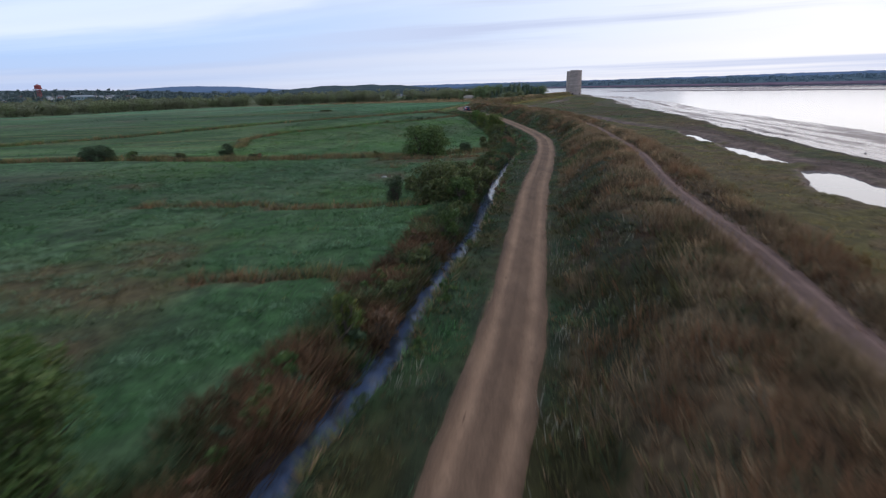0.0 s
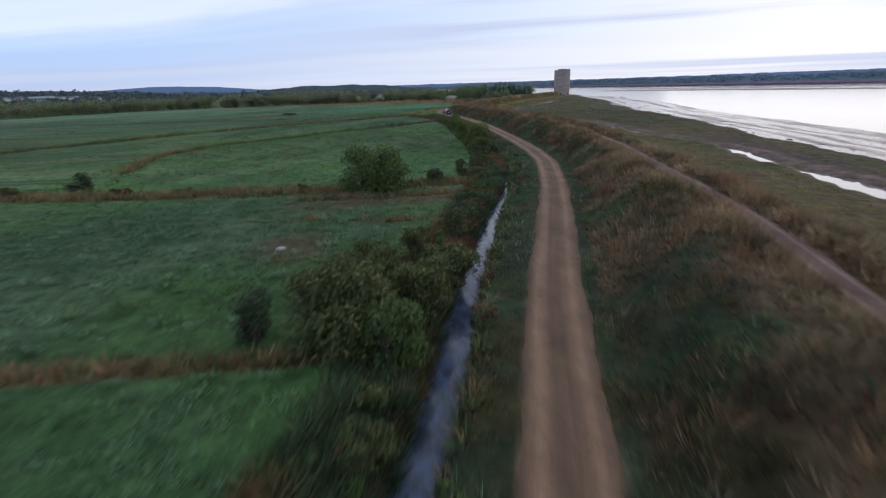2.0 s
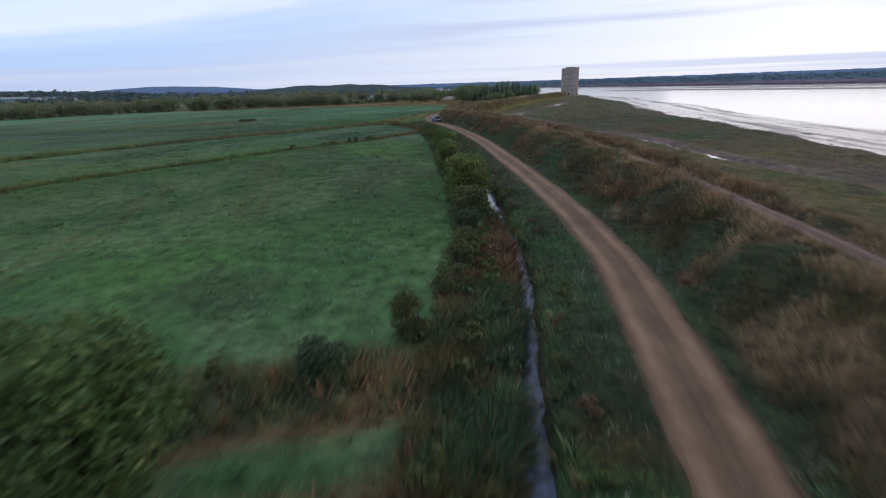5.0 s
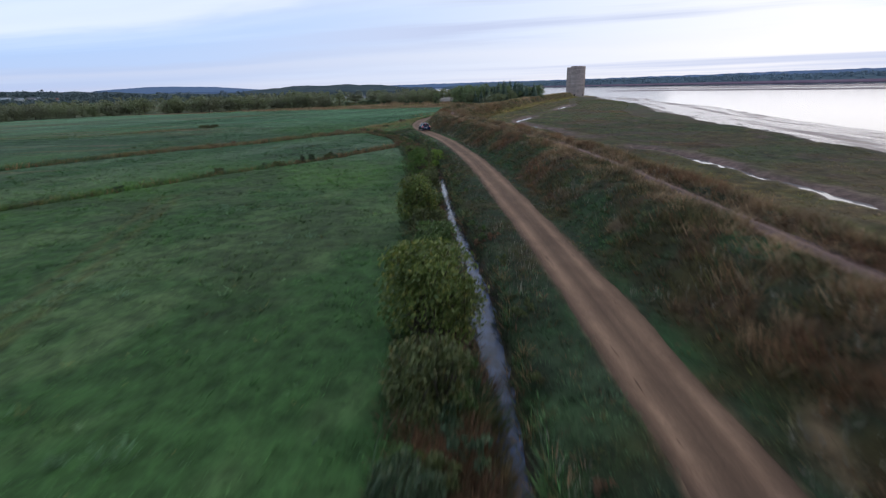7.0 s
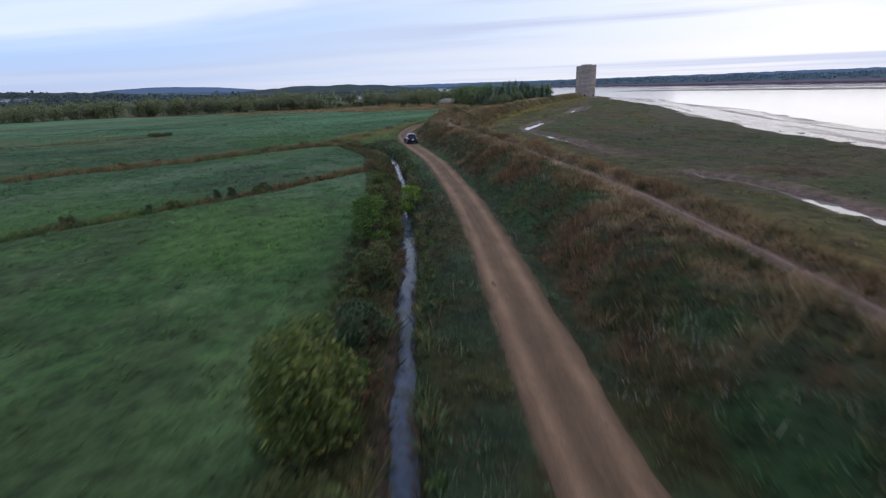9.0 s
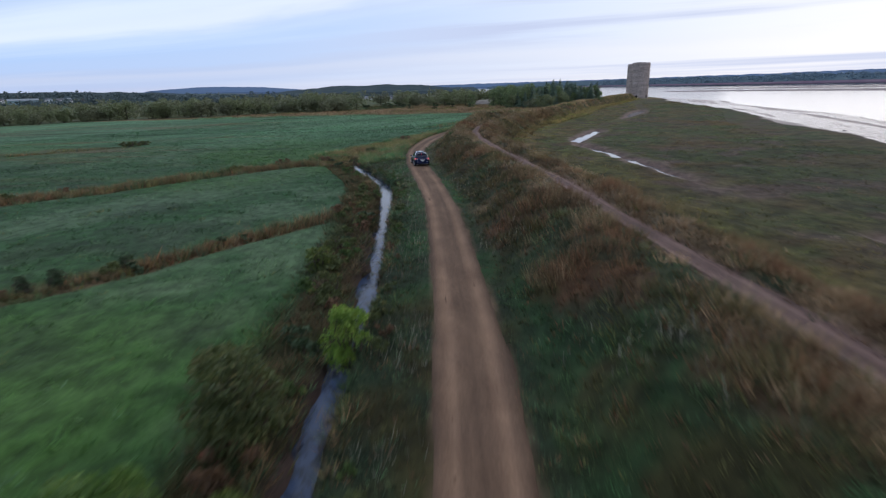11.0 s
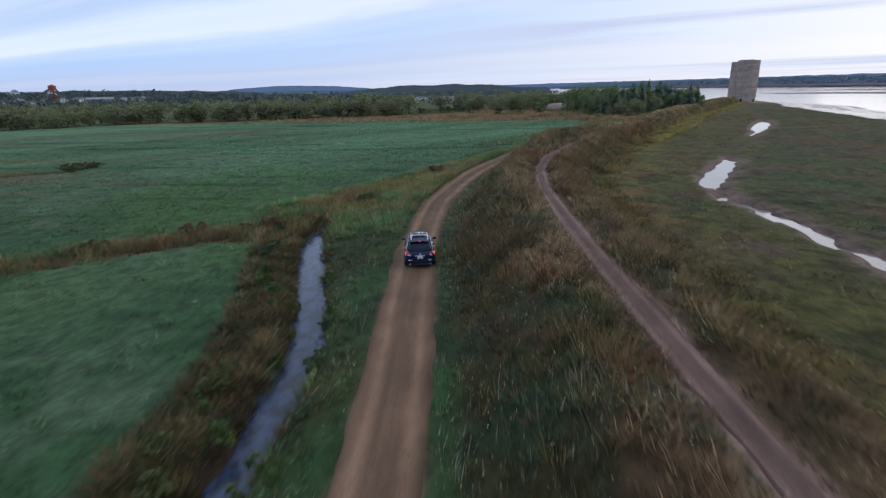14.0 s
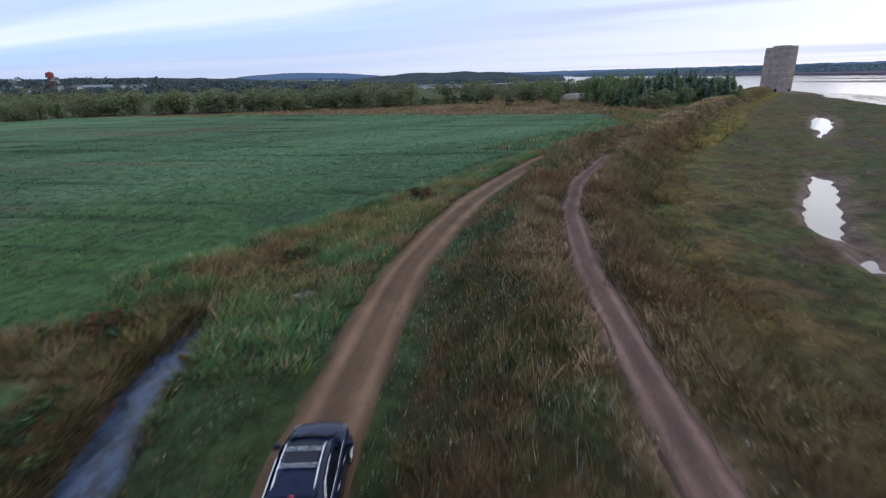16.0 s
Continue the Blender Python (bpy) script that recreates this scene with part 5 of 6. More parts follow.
def build_far_bank():
    """Woods along the crest of the far bank, and the bare mud at its foot."""
    rng = np.random.default_rng(131)
    foot = np.array([(620, 2150), (760, 1500), (860, 1150), (1000, 950), (1300, 720), (1800, 400)], float)
    run = np.r_[0, np.cumsum(np.hypot(*np.diff(foot, axis=0).T))]
    clouds = []
    for _ in range(900):
        at, f = rng.random() * run[-1], rng.random() ** 1.2
        x, y = float(np.interp(at, run, foot[:, 0])), float(np.interp(at, run, foot[:, 1]))
        swell = float(rough(at, 0.0, 160, 2))
        z = 16.5 * float(np.interp(f, [0, 0.02, 0.12, 0.35, 0.7], [0, 0.28, 0.5, 0.78, 1.0])) - 1.5
        wide, tall = 12 + 12 * rng.random(), (3 + 5 * rng.random()) * (0.35 + 1.3 * swell)
        lumps = [(rng.normal() * wide * 0.3, rng.normal() * wide * 0.3, tall * (0.2 + 0.7 * rng.random()), wide * 0.22) for _ in range(4)]
        clouds.append(leaf_cloud(rng, lumps, 28, 2.3, 0.5) + np.array((x + 0.62 * 420 * f, y + 0.78 * 420 * f, z)))
    verts = np.concatenate(clouds)
    tagged(new("far_bank_woods", mesh_of("far_bank_woods", verts, np.arange(len(verts)).reshape(-1, 4), BANK_GREEN)), "woods along the far river bank, tinted blue for haze", "woods", kind="stuff")


# leaf colours blued to carry the haze over the river
BANK_GREEN = leaf_material("haze_tinted_bank_leaves", (0.085, 0.125, 0.165), (0.10, 0.145, 0.18), (0.13, 0.17, 0.19), 0.8)
build_far_bank()
PURPLE_MUD = hill_material("purple_brown_mud", (0.14, 0.10, 0.14), (0.19, 0.145, 0.18))
ridge("mud_bank", [(560, 2130, 2), (715, 1480, 4), (815, 1130, 5), (965, 915, 5), (1275, 685, 4), (1780, 360, 2)], 46, 1.0, PURPLE_MUD, "bare purple-brown mud at the foot of the far bank", 1.0, 300)

# ---- ruined tower ----
CONCRETE = Shade("weathered_concrete", 0.9, spec=0.2)
_n, _v = CONCRETE.noise(0.25, 5, 0.65), CONCRETE.noise(0.5, 4, 0.6, (1.6, 1.6, 0.12))
_c = CONCRETE.mix(CONCRETE.ramp(_n, 0.3, 0.7), (0.20, 0.165, 0.15), (0.38, 0.32, 0.285))
_c = CONCRETE.mix(CONCRETE.ramp(_v, 0.5, 0.72, 0, 0.6), _c, (0.165, 0.135, 0.125))
CONCRETE.set("Base Color", CONCRETE.scaled(_c, CONCRETE.ramp(CONCRETE.noise(1.1, 6, 0.7), 0.34, 0.66, 0.78, 1.24)))
CONCRETE.bump(_n, 0.6, 0.2)
_c = CONCRETE.mix(CONCRETE.ramp(CONCRETE.noise(0.9, 4, 0.6, (0.12, 0.12, 1.5)), 0.42, 0.62, 0, 0.65), _c, (0.44, 0.36, 0.33))
CONCRETE.set("Base Color", CONCRETE.scaled(_c, CONCRETE.ramp(CONCRETE.noise(1.1, 6, 0.7), 0.34, 0.66, 0.76, 1.26)))
CONCRETE = CONCRETE.mat
SHADED_HOLE = plain("shaded_opening", (0.012, 0.011, 0.011), 0.9)


def drum(radius, tall, seed, thick=0.5, sides=44):
    """An open concrete shell with casting rings and a broken rim."""
    rng = np.random.default_rng(seed)
    bm = bmesh.new()
    levels = list(np.linspace(0, tall, 15))
    outer, inner = [], []
    chips = [0.0] * sides
    for _ in range(6):
        at, deep = rng.integers(sides), 0.25 + 0.6 * rng.random()
        for j in range(-2, 3):
            chips[(at + j) % sides] = max(chips[(at + j) % sides], deep * (1 - abs(j) / 3))
    for store, rr in ((outer, radius), (inner, radius - thick)):
        for k, z in enumerate(levels):
            ring = []
            for j in range(sides):
                a = j / sides * 2 * math.pi
                r = rr + (0.05 if k % 2 else 0.0) + 0.06 * rng.normal() * (k < 2)
                zz = z - (chips[j] if k == len(levels) - 1 else 0)
                ring.append(bm.verts.new((r * math.cos(a), r * math.sin(a), zz)))
            store.append(ring)
    for j in range(sides):
        i = (j + 1) % sides
        for k in range(len(levels) - 1):
            bm.faces.new((outer[k][j], outer[k][i], outer[k + 1][i], outer[k + 1][j]))
            bm.faces.new((inner[k][i], inner[k][j], inner[k + 1][j], inner[k + 1][i]))
        bm.faces.new((outer[-1][j], outer[-1][i], inner[-1][i], inner[-1][j]))
        bm.faces.new((outer[0][i], outer[0][j], inner[0][j], inner[0][i]))
    return bm


def build_tower():
    thing = tagged(new("ruined_tower"), "tall roofless ruined tower of weathered grey-brown concrete on the shore", "tower")
    main = part("main_drum", drum(5.5, 24.2, 1), CONCRETE, thing, "larger concrete drum")
    side = part("side_drum", drum(4.0, 23.4, 2), CONCRETE, thing, "narrower concrete drum")
    side.location = (-3.5, 3.2, 0)
    # near-black blocks for the shade in low openings that face the meadows; walls uncut
    for a in (-128, -62):
        r = radians(a)
        hole = part("doorway", boxed((1.2, 0.5, 1.6), Matrix.Translation((5.5 * math.cos(r), 5.5 * math.sin(r), 3.0)) @ Matrix.Rotation(r + math.pi / 2, 4, "Z"), 0.05), SHADED_HOLE, thing, "near-black block for a shaded low opening in the wall")
        frame_ = bmesh.new()
        for off, size in (((-0.75, 0), (0.3, 0.56, 2.0)), ((0.75, 0), (0.3, 0.56, 2.0)), ((0, 0.95), (1.8, 0.56, 0.3))):
            box(frame_, size, Matrix.Translation((5.52 * math.cos(r), 5.52 * math.sin(r), 3.0)) @ Matrix.Rotation(r + math.pi / 2, 4, "Z") @ Matrix.Translation((off[0], 0, off[1])), 0.03)
        part("surround", frame_, CONCRETE, thing)
    plinth = bmesh.new()
    bmesh.ops.create_cone(plinth, cap_ends=True, segments=40, radius1=6.1, radius2=5.8, depth=1.6, matrix=Matrix.Translation((0, 0, 1.5)))
    part("plinth", plinth, CONCRETE, thing)
    thing.matrix_basis = pose(168.5, 503, float(height(168.5, 503)) - 1.9, 0, 0, 0)


build_tower()

# ---- the town ----
RED_PAINT = plain("red_paint", (0.26, 0.045, 0.045), 0.6, spread=0.2)
WHITE_WALL = plain("white_siding", (0.62, 0.62, 0.64), 0.7, grain_=1.0, spread=0.08)
TEAL_WALL = plain("teal_cladding", (0.20, 0.30, 0.34), 0.6, grain_=1.0, spread=0.1)
CREAM_WALL = plain("cream_siding", (0.3, 0.27, 0.24), 0.7, grain_=1.0, spread=0.1)
GREY_ROOF = plain("grey_shingles", (0.14, 0.14, 0.16), 0.9, grain_=2.0)
RED_ROOF = plain("red_shingles", (0.15, 0.075, 0.06), 0.9, grain_=2.0)
PALE_ROOF = plain("pale_metal_roof", (0.20, 0.23, 0.26), 0.5, grain_=1.0, spread=0.1)
WINDOW_GLASS = plain("window_glass", (0.05, 0.06, 0.08), 0.15)


def build_water_tower():
    thing = tagged(new("water_tower"), "red water tower with a round tank on lattice legs", "water tower")
    bm = bmesh.new()
    bmesh.ops.create_cone(bm, cap_ends=True, segments=28, radius1=4.3, radius2=4.3, depth=4.0, matrix=Matrix.Translation((0, 0, 20.6)))
    bmesh.ops.create_cone(bm, cap_ends=True, segments=28, radius1=2.6, radius2=4.3, depth=0.9, matrix=Matrix.Translation((0, 0, 18.15)))
    part("tank", bm, RED_PAINT, thing)
    bm = bmesh.new()
    bmesh.ops.create_cone(bm, cap_ends=True, segments=28, radius1=4.5, radius2=0.4, depth=1.8, matrix=Matrix.Translation((0, 0, 23.5)))
    part("tank_roof", bm, RED_PAINT, thing)
    bm = bmesh.new()
    bmesh.ops.create_cone(bm, cap_ends=False, segments=28, radius1=4.9, radius2=4.9, depth=0.9, matrix=Matrix.Translation((0, 0, 18.3)))
    bmesh.ops.solidify(bm, geom=bm.faces[:], thickness=0.1)
    part("gallery", bm, RED_PAINT, thing)
    corners = [(sx, sy) for sx in (-1, 1) for sy in (-1, 1)]
    for sx, sy in corners:
        part("leg", tube(bmesh.new(), (3.0 * sx, 3.0 * sy, -6), (2.0 * sx, 2.0 * sy, 18), 0.2, 0.18, 8), RED_PAINT, thing)
    for h in (4, 9, 14):
        for a, b in (((-1, -1), (1, -1)), ((1, -1), (1, 1)), ((1, 1), (-1, 1)), ((-1, 1), (-1, -1))):
            w, v = 2.75 - h * 0.042, 2.75 - (h + 4.5) * 0.042
            bm = tube(bmesh.new(), (a[0] * w, a[1] * w, h), (b[0] * v, b[1] * v, h + 4.5), 0.09, 0.09, 6)
            tube(bm, (b[0] * w, b[1] * w, h), (a[0] * v, a[1] * v, h + 4.5), 0.09, 0.09, 6)
            tube(bm, (b[0] * w, b[1] * w, h), (a[0] * w, a[1] * w, h), 0.09, 0.09, 6)
            part("brace", bm, RED_PAINT, thing)
    part("riser", tube(bmesh.new(), (0, 0, -6), (0, 0, 17), 0.4, 0.4, 10), RED_PAINT, thing)
    thing.matrix_basis = pose(-446, 725, 1.6, 0, 0, 20)
    thing.scale = (0.86, 0.86, 0.9)


def house(label, w, d, h, roof_h, wall, roof, seed=0):
    """A plain gabled house with windows and a door in its long walls."""
    thing = tagged(new("house"), label, "house")
    part("wall", boxed((w, d, h), Matrix.Translation((0, 0, h / 2 - 0.5))), wall, thing)
    bm = bmesh.new()
    top, o = h - 0.5, 0.5
    v = [bm.verts.new(p) for p in ((-w / 2 - o, -d / 2 - o, top), (w / 2 + o, -d / 2 - o, top), (w / 2 + o, d / 2 + o, top), (-w / 2 - o, d / 2 + o, top), (-w / 2 - o, 0, top + roof_h), (w / 2 + o, 0, top + roof_h))]
    for f in ((0, 1, 5, 4), (2, 3, 4, 5), (0, 4, 3), (1, 2, 5), (3, 2, 1, 0)):
        bm.faces.new([v[k] for k in f])
    r = part("roof", bm, roof, thing)
    part("chimney", boxed((0.8, 0.8, 1.8), Matrix.Translation((w * 0.2, 0, top + roof_h)), 0.05), roof, r)
    n = max(2, int(w / 3.5))
    for k in range(n):
        x = (k + 0.5) / n * w - w / 2
        for s in (-1, 1):
            win = part("window", boxed((1.2, 0.12, 1.4), Matrix.Translation((x, s * d / 2, h * 0.55)), 0.02), WINDOW_GLASS, thing)
            part("sill", boxed((1.5, 0.3, 0.12), Matrix.Translation((x, s * d / 2, h * 0.55 - 0.8))), wall, win)
    part("door", boxed((1.0, 0.14, 2.0), Matrix.Translation((w * 0.1, -d / 2, 0.6)), 0.02), roof, thing)
    return thing


def build_town():
    rng = np.random.default_rng(5)
    kinds = [house("white gabled house on the edge of the town", 11, 8, 5.5, 3.0, WHITE_WALL, GREY_ROOF), house("cream house with a red roof in the town", 12, 8, 5.0, 3.2, CREAM_WALL, RED_ROOF),
             house("long pale shed with a metal roof in the town", 30, 12, 5.0, 2.0, CREAM_WALL, PALE_ROOF), house("tall white house among the town's trees", 9, 9, 7.5, 3.6, WHITE_WALL, PALE_ROOF)]
    teal = house("long teal hall with a pale metal roof below the town", 26, 10, 5.0, 1.8, TEAL_WALL, PALE_ROOF)
    tagged(teal, group="town houses").matrix_basis = pose(-404, 738, float(height(-404, 738)) - 0.6, 0, 0, 42)
    # x, y, kind, size
    rows = [(-434, 722, 3, 0.75), (-437, 733, 0, 0.7), (-428, 734, 0, 0.9), (-424, 728, 1, 0.7), (-432, 744, 0, 0.9), (-392, 762, 3, 0.8), (-386, 770, 0, 1.1), (-399, 752, 2, 0.5), (-470, 694, 2, 0.8), (-455, 708, 0, 0.7),
            (-378, 773, 0, 0.8), (-361, 785, 0, 0.9), (-370, 790, 1, 0.9), (-352, 800, 3, 0.7), (-520, 760, 0, 0.8), (-545, 740, 1, 0.8), (-480, 742, 1, 0.8), (-500, 730, 0, 0.8), (-415, 790, 0, 0.8), (-396, 800, 3, 0.8), (-570, 730, 3, 0.8)]
    done = set()
    for x, y, k, size in rows:
        ob = kinds[k] if k not in done else copy_thing(kinds[k], Matrix())
        done.add(k)
        tagged(ob, group="town houses")
        ob.matrix_basis = pose(x, y, float(height(x, y)) - 0.2, 0, 0, 40 + rng.integers(-40, 40))
        ob.scale = (0.62 * size, 0.62 * size, 0.62 * size)
    # further houses climb the ridge
    for _ in range(16):
        k, f = rng.random(), 0.03 + 0.4 * rng.random()
        x, y = -1020 + 350 * k - 0.34 * 200 * f, 850 + 130 * k + 0.94 * 200 * f
        z = 20 * float(np.interp(f, [0.02, 0.12, 0.35, 0.7], [0.28, 0.5, 0.78, 1.0])) - 0.8
        ob = tagged(copy_thing(kinds[int(rng.choice([0, 3, 1, 1]))], Matrix()), label="pale house among trees on the town's ridge", group="ridge houses")
        ob.matrix_basis = pose(x, y, z, 0, 0, rng.integers(-40, 40))
    for _ in range(16):
        k = rng.random()
        x, y = 905 + 420 * k, 1085 - 350 * k
        ob = copy_thing(kinds[int(rng.choice([0, 3, 1, 0]))], Matrix())
        tagged(ob, label="small pale house on the far river bank", group="far bank houses")
        ob.matrix_basis = pose(x + 45, y + 45, 5.0 + 2.5 * rng.random(), 0, 0, 50)
        ob.scale = (0.5, 0.5, 0.45)


MUD_BAR = plain("dark_wet_mud", (0.16, 0.125, 0.135), 0.75, grain_=0.05, spread=0.3)


def build_mud_bars():
    """Long low bars that the ebb leaves bare."""
    for x, y, long, wide, turn in ((480, 740, 230, 62, -54), (620, 900, 260, 60, -50), (640, 520, 240, 46, -45)):
        u, v = np.meshgrid(np.linspace(-1, 1, 60), np.linspace(-1, 1, 9))
        edge = 1 - step(np.hypot(u, v * (1 + 0.5 * (rough(u * 40, v + x, 6) - 0.5))), 0.7, 1.0)
        h = -3.1 + 0.7 * edge + 0.1 * (rough(u * long, v * wide, 12) - 0.5)
        a = radians(turn)
        px, py = u * long, v * wide + 9 * np.sin(u * 3 + x)
        verts = np.stack([x + px * math.cos(a) - py * math.sin(a), y + px * math.sin(a) + py * math.cos(a), h], -1).reshape(-1, 3)
        ids = np.arange(540).reshape(9, 60)
        faces = np.stack([ids[:-1, :-1], ids[:-1, 1:], ids[1:, 1:], ids[1:, :-1]], -1).reshape(-1, 4)
        tagged(new("mud_bar", mesh_of("mud_bar", verts, faces, MUD_BAR, None, True)), "long dark mud bar in the river", "mud bar", kind="structure")


build_mud_bars()
build_water_tower()
build_town()


def build_poles():
    """Wooden utility poles at the edge of the town."""
    pole = tagged(new("utility_pole"), "grey wooden utility pole with a crossarm", "utility pole", "town poles")
    wood = plain("weathered_wood", (0.30, 0.28, 0.26), 0.9)
    part("post", tube(bmesh.new(), (0, 0, -1), (0, 0, 10), 0.2, 0.14, 8), wood, pole)
    arm = part("crossarm", boxed((2.4, 0.14, 0.14), Matrix.Translation((0, 0, 9.2)), 0.02), wood, pole)
    for x in (-1.0, 0.0, 1.0):
        part("insulator", tube(bmesh.new(), (x, 0, 9.27), (x, 0, 9.55), 0.07, 0.05, 8), WINDOW_GLASS, arm)
    spots = [(-498, 690), (-470, 705), (-446, 716), (-418, 704), (-392, 716), (-360, 690)]
    for k, (x, y) in enumerate(spots):
        ob = pole if not k else copy_thing(pole, Matrix())
        ob.matrix_basis = pose(x, y, float(height(x, y)), 0, 0, 30)


build_poles()

# ---- the car ----
def paint(name, colour, rough_, metal=0.0, coat=0.0, spec=0.4):
    s = Shade(name, rough_, metal, colour, spec)
    s.set("Coat Weight", coat)
    s.set("Coat Roughness", 0.05)
    s.set("Roughness", s.ramp(s.noise(3.0, 4), 0.3, 0.7, rough_ * 0.85, rough_ * 1.2))
    return s.mat


BLACK_PAINT = paint("black_car_paint", (0.006, 0.012, 0.046), 0.14, 0.0, 0.0, 0.25)
CAR_GLASS = paint("tinted_car_glass", (0.006, 0.008, 0.022), 0.05, spec=0.3)
TRIM_BLACK = paint("black_plastic", (0.018, 0.018, 0.018), 0.6)
CHROME = paint("brushed_aluminium", (0.92, 0.93, 0.95), 0.26, 0.75)
RUBBER = paint("tyre_rubber", (0.02, 0.019, 0.018), 0.85)
PLATE = paint("white_plate", (0.75, 0.75, 0.74), 0.5)
PLATE_INK = paint("plate_ink", (0.08, 0.1, 0.3), 0.5)
HEAD_LAMP = paint("headlamp_lens", (0.22, 0.23, 0.26), 0.1)
TAIL = Shade("lit_tail_lamp", 0.2, colour=(0.5, 0.02, 0.03))
TAIL.set("Emission Color", (1.0, 0.10, 0.12, 1)), TAIL.set("Emission Strength", 0.9)
TAIL = TAIL.mat
LAMP_CLEAR = paint("clear_lamp_lens", (0.75, 0.6, 0.6), 0.15)


def loft(stations, close=True):
    """A skin through mirrored cross-sections: (y, [(half width, z), ...]) from the keel to the top."""
    bm = bmesh.new()
    rings = []
    for y, half in stations:
        ring = [(w, y, z) for w, z in half] + [(-w, y, z) for w, z in reversed(half) if w > 1e-6]
        rings.append([bm.verts.new(p) for p in ring])
    n = len(rings[0])
    for a, b in zip(rings, rings[1:]):
        for j in range(n):
            bm.faces.new((a[j], a[(j + 1) % n], b[(j + 1) % n], b[j]))
    if close:
        bm.faces.new(rings[0])
        bm.faces.new(rings[-1][::-1])
    bmesh.ops.recalc_face_normals(bm, faces=bm.faces[:])
    return bm


def rounded(ob, levels=2):
    mod = ob.modifiers.new("rounding", "SUBSURF")
    mod.levels = mod.render_levels = levels
    return ob


def panel(points, thick=0.012):
    """A thin plate through points in order."""
    bm = bmesh.new()
    bm.faces.new([bm.verts.new(p) for p in points])
    bmesh.ops.recalc_face_normals(bm, faces=bm.faces[:])
    bmesh.ops.solidify(bm, geom=bm.faces[:], thickness=thick)
    return bm


def wire(points, r, sides=6):
    bm = bmesh.new()
    for a, b in zip(points, points[1:]):
        tube(bm, a, b, r, r, sides)
        bmesh.ops.create_uvsphere(bm, u_segments=sides, v_segments=4, radius=r, matrix=Matrix.Translation(b))
    return bm


def build_car():
    car = tagged(new("car"), "black SUV with silver roof rails and lit tail lamps on gravel", "car")
    # lower body from rear (-y) to nose (+y)
    body = loft([
        (-2.30, [(0, 0.42), (0.62, 0.42), (0.74, 0.50), (0.76, 0.66), (0.70, 0.82), (0.55, 0.88), (0, 0.90)]),
        (-2.22, [(0, 0.30), (0.74, 0.30), (0.86, 0.44), (0.88, 0.70), (0.83, 0.96), (0.70, 1.02), (0, 1.05)]),
        (-1.80, [(0, 0.24), (0.80, 0.24), (0.92, 0.42), (0.935, 0.72), (0.89, 1.00), (0.78, 1.10), (0, 1.13)]),
        (-0.90, [(0, 0.24), (0.80, 0.24), (0.91, 0.40), (0.925, 0.72), (0.90, 0.97), (0.80, 1.06), (0, 1.10)]),
        (0.20, [(0, 0.24), (0.80, 0.24), (0.905, 0.40), (0.92, 0.72), (0.89, 0.95), (0.80, 1.02), (0, 1.08)]),
        (1.00, [(0, 0.24), (0.80, 0.24), (0.91, 0.40), (0.925, 0.72), (0.89, 0.93), (0.78, 1.01), (0, 1.08)]),
        (1.70, [(0, 0.24), (0.80, 0.24), (0.91, 0.40), (0.92, 0.70), (0.86, 0.88), (0.70, 0.95), (0, 1.00)]),
        (2.15, [(0, 0.26), (0.70, 0.26), (0.80, 0.40), (0.80, 0.62), (0.74, 0.77), (0.56, 0.84), (0, 0.88)]),
        (2.32, [(0, 0.34), (0.52, 0.34), (0.60, 0.42), (0.60, 0.56), (0.54, 0.66), (0.40, 0.70), (0, 0.72)]),
    ])
    rounded(part("body", body, BLACK_PAINT, car, "gloss black body", True))
    cabin = loft([
        (-2.02, [(0, 1.00), (0.72, 1.00), (0.74, 1.06), (0.70, 1.10), (0, 1.13)]),
        (-1.62, [(0, 1.00), (0.78, 1.02), (0.76, 1.22), (0.63, 1.42), (0, 1.46)]),
        (-1.20, [(0, 1.00), (0.80, 1.02), (0.77, 1.30), (0.62, 1.58), (0, 1.635)]),
        (-0.30, [(0, 1.00), (0.80, 1.02), (0.77, 1.32), (0.62, 1.64), (0, 1.695)]),
        (0.35, [(0, 1.00), (0.80, 1.02), (0.76, 1.30), (0.60, 1.59), (0, 1.65)]),
        (0.85, [(0, 1.00), (0.80, 1.00), (0.75, 1.20), (0.60, 1.36), (0, 1.42)]),
        (1.40, [(0, 0.95), (0.74, 0.95), (0.72, 1.00), (0.62, 1.03), (0, 1.06)]),
    ])
    rounded(part("cabin", cabin, BLACK_PAINT, car, "gloss black roof and pillars", True))

    def glass(name, points, label=""):
        return part(name, panel(points, 0.02), CAR_GLASS, car, label)

    part("rear_window", panel([(-0.60, -1.90, 1.175), (0.60, -1.90, 1.175), (0.565, -1.42, 1.545), (0, -1.40, 1.585), (-0.565, -1.42, 1.545)], 0.03), CAR_GLASS, car, "dark sloping rear window")
    part("windscreen", panel([(-0.64, 1.25, 1.10), (0.64, 1.25, 1.10), (0.57, 0.52, 1.575), (0, 0.52, 1.62), (-0.57, 0.52, 1.575)], 0.02), CAR_GLASS, car, "dark windscreen")
    part("sunroof", panel([(-0.42, -0.75, 1.69), (0.42, -0.75, 1.69), (0.42, 0.18, 1.69), (-0.42, 0.18, 1.69)], 0.012), CAR_GLASS, car, "tinted glass roof panel")
    spoiler = loft([(-1.66, [(0, 1.585), (0.55, 1.545), (0.56, 1.565), (0, 1.605)]), (-1.38, [(0, 1.60), (0.60, 1.56), (0.60, 1.60), (0, 1.645)])])
    part("spoiler", spoiler, BLACK_PAINT, car)
    part("brake_lamp", boxed((0.13, 0.02, 0.018), Matrix.Translation((0, -1.672, 1.578))), TAIL, car, "red high brake lamp")
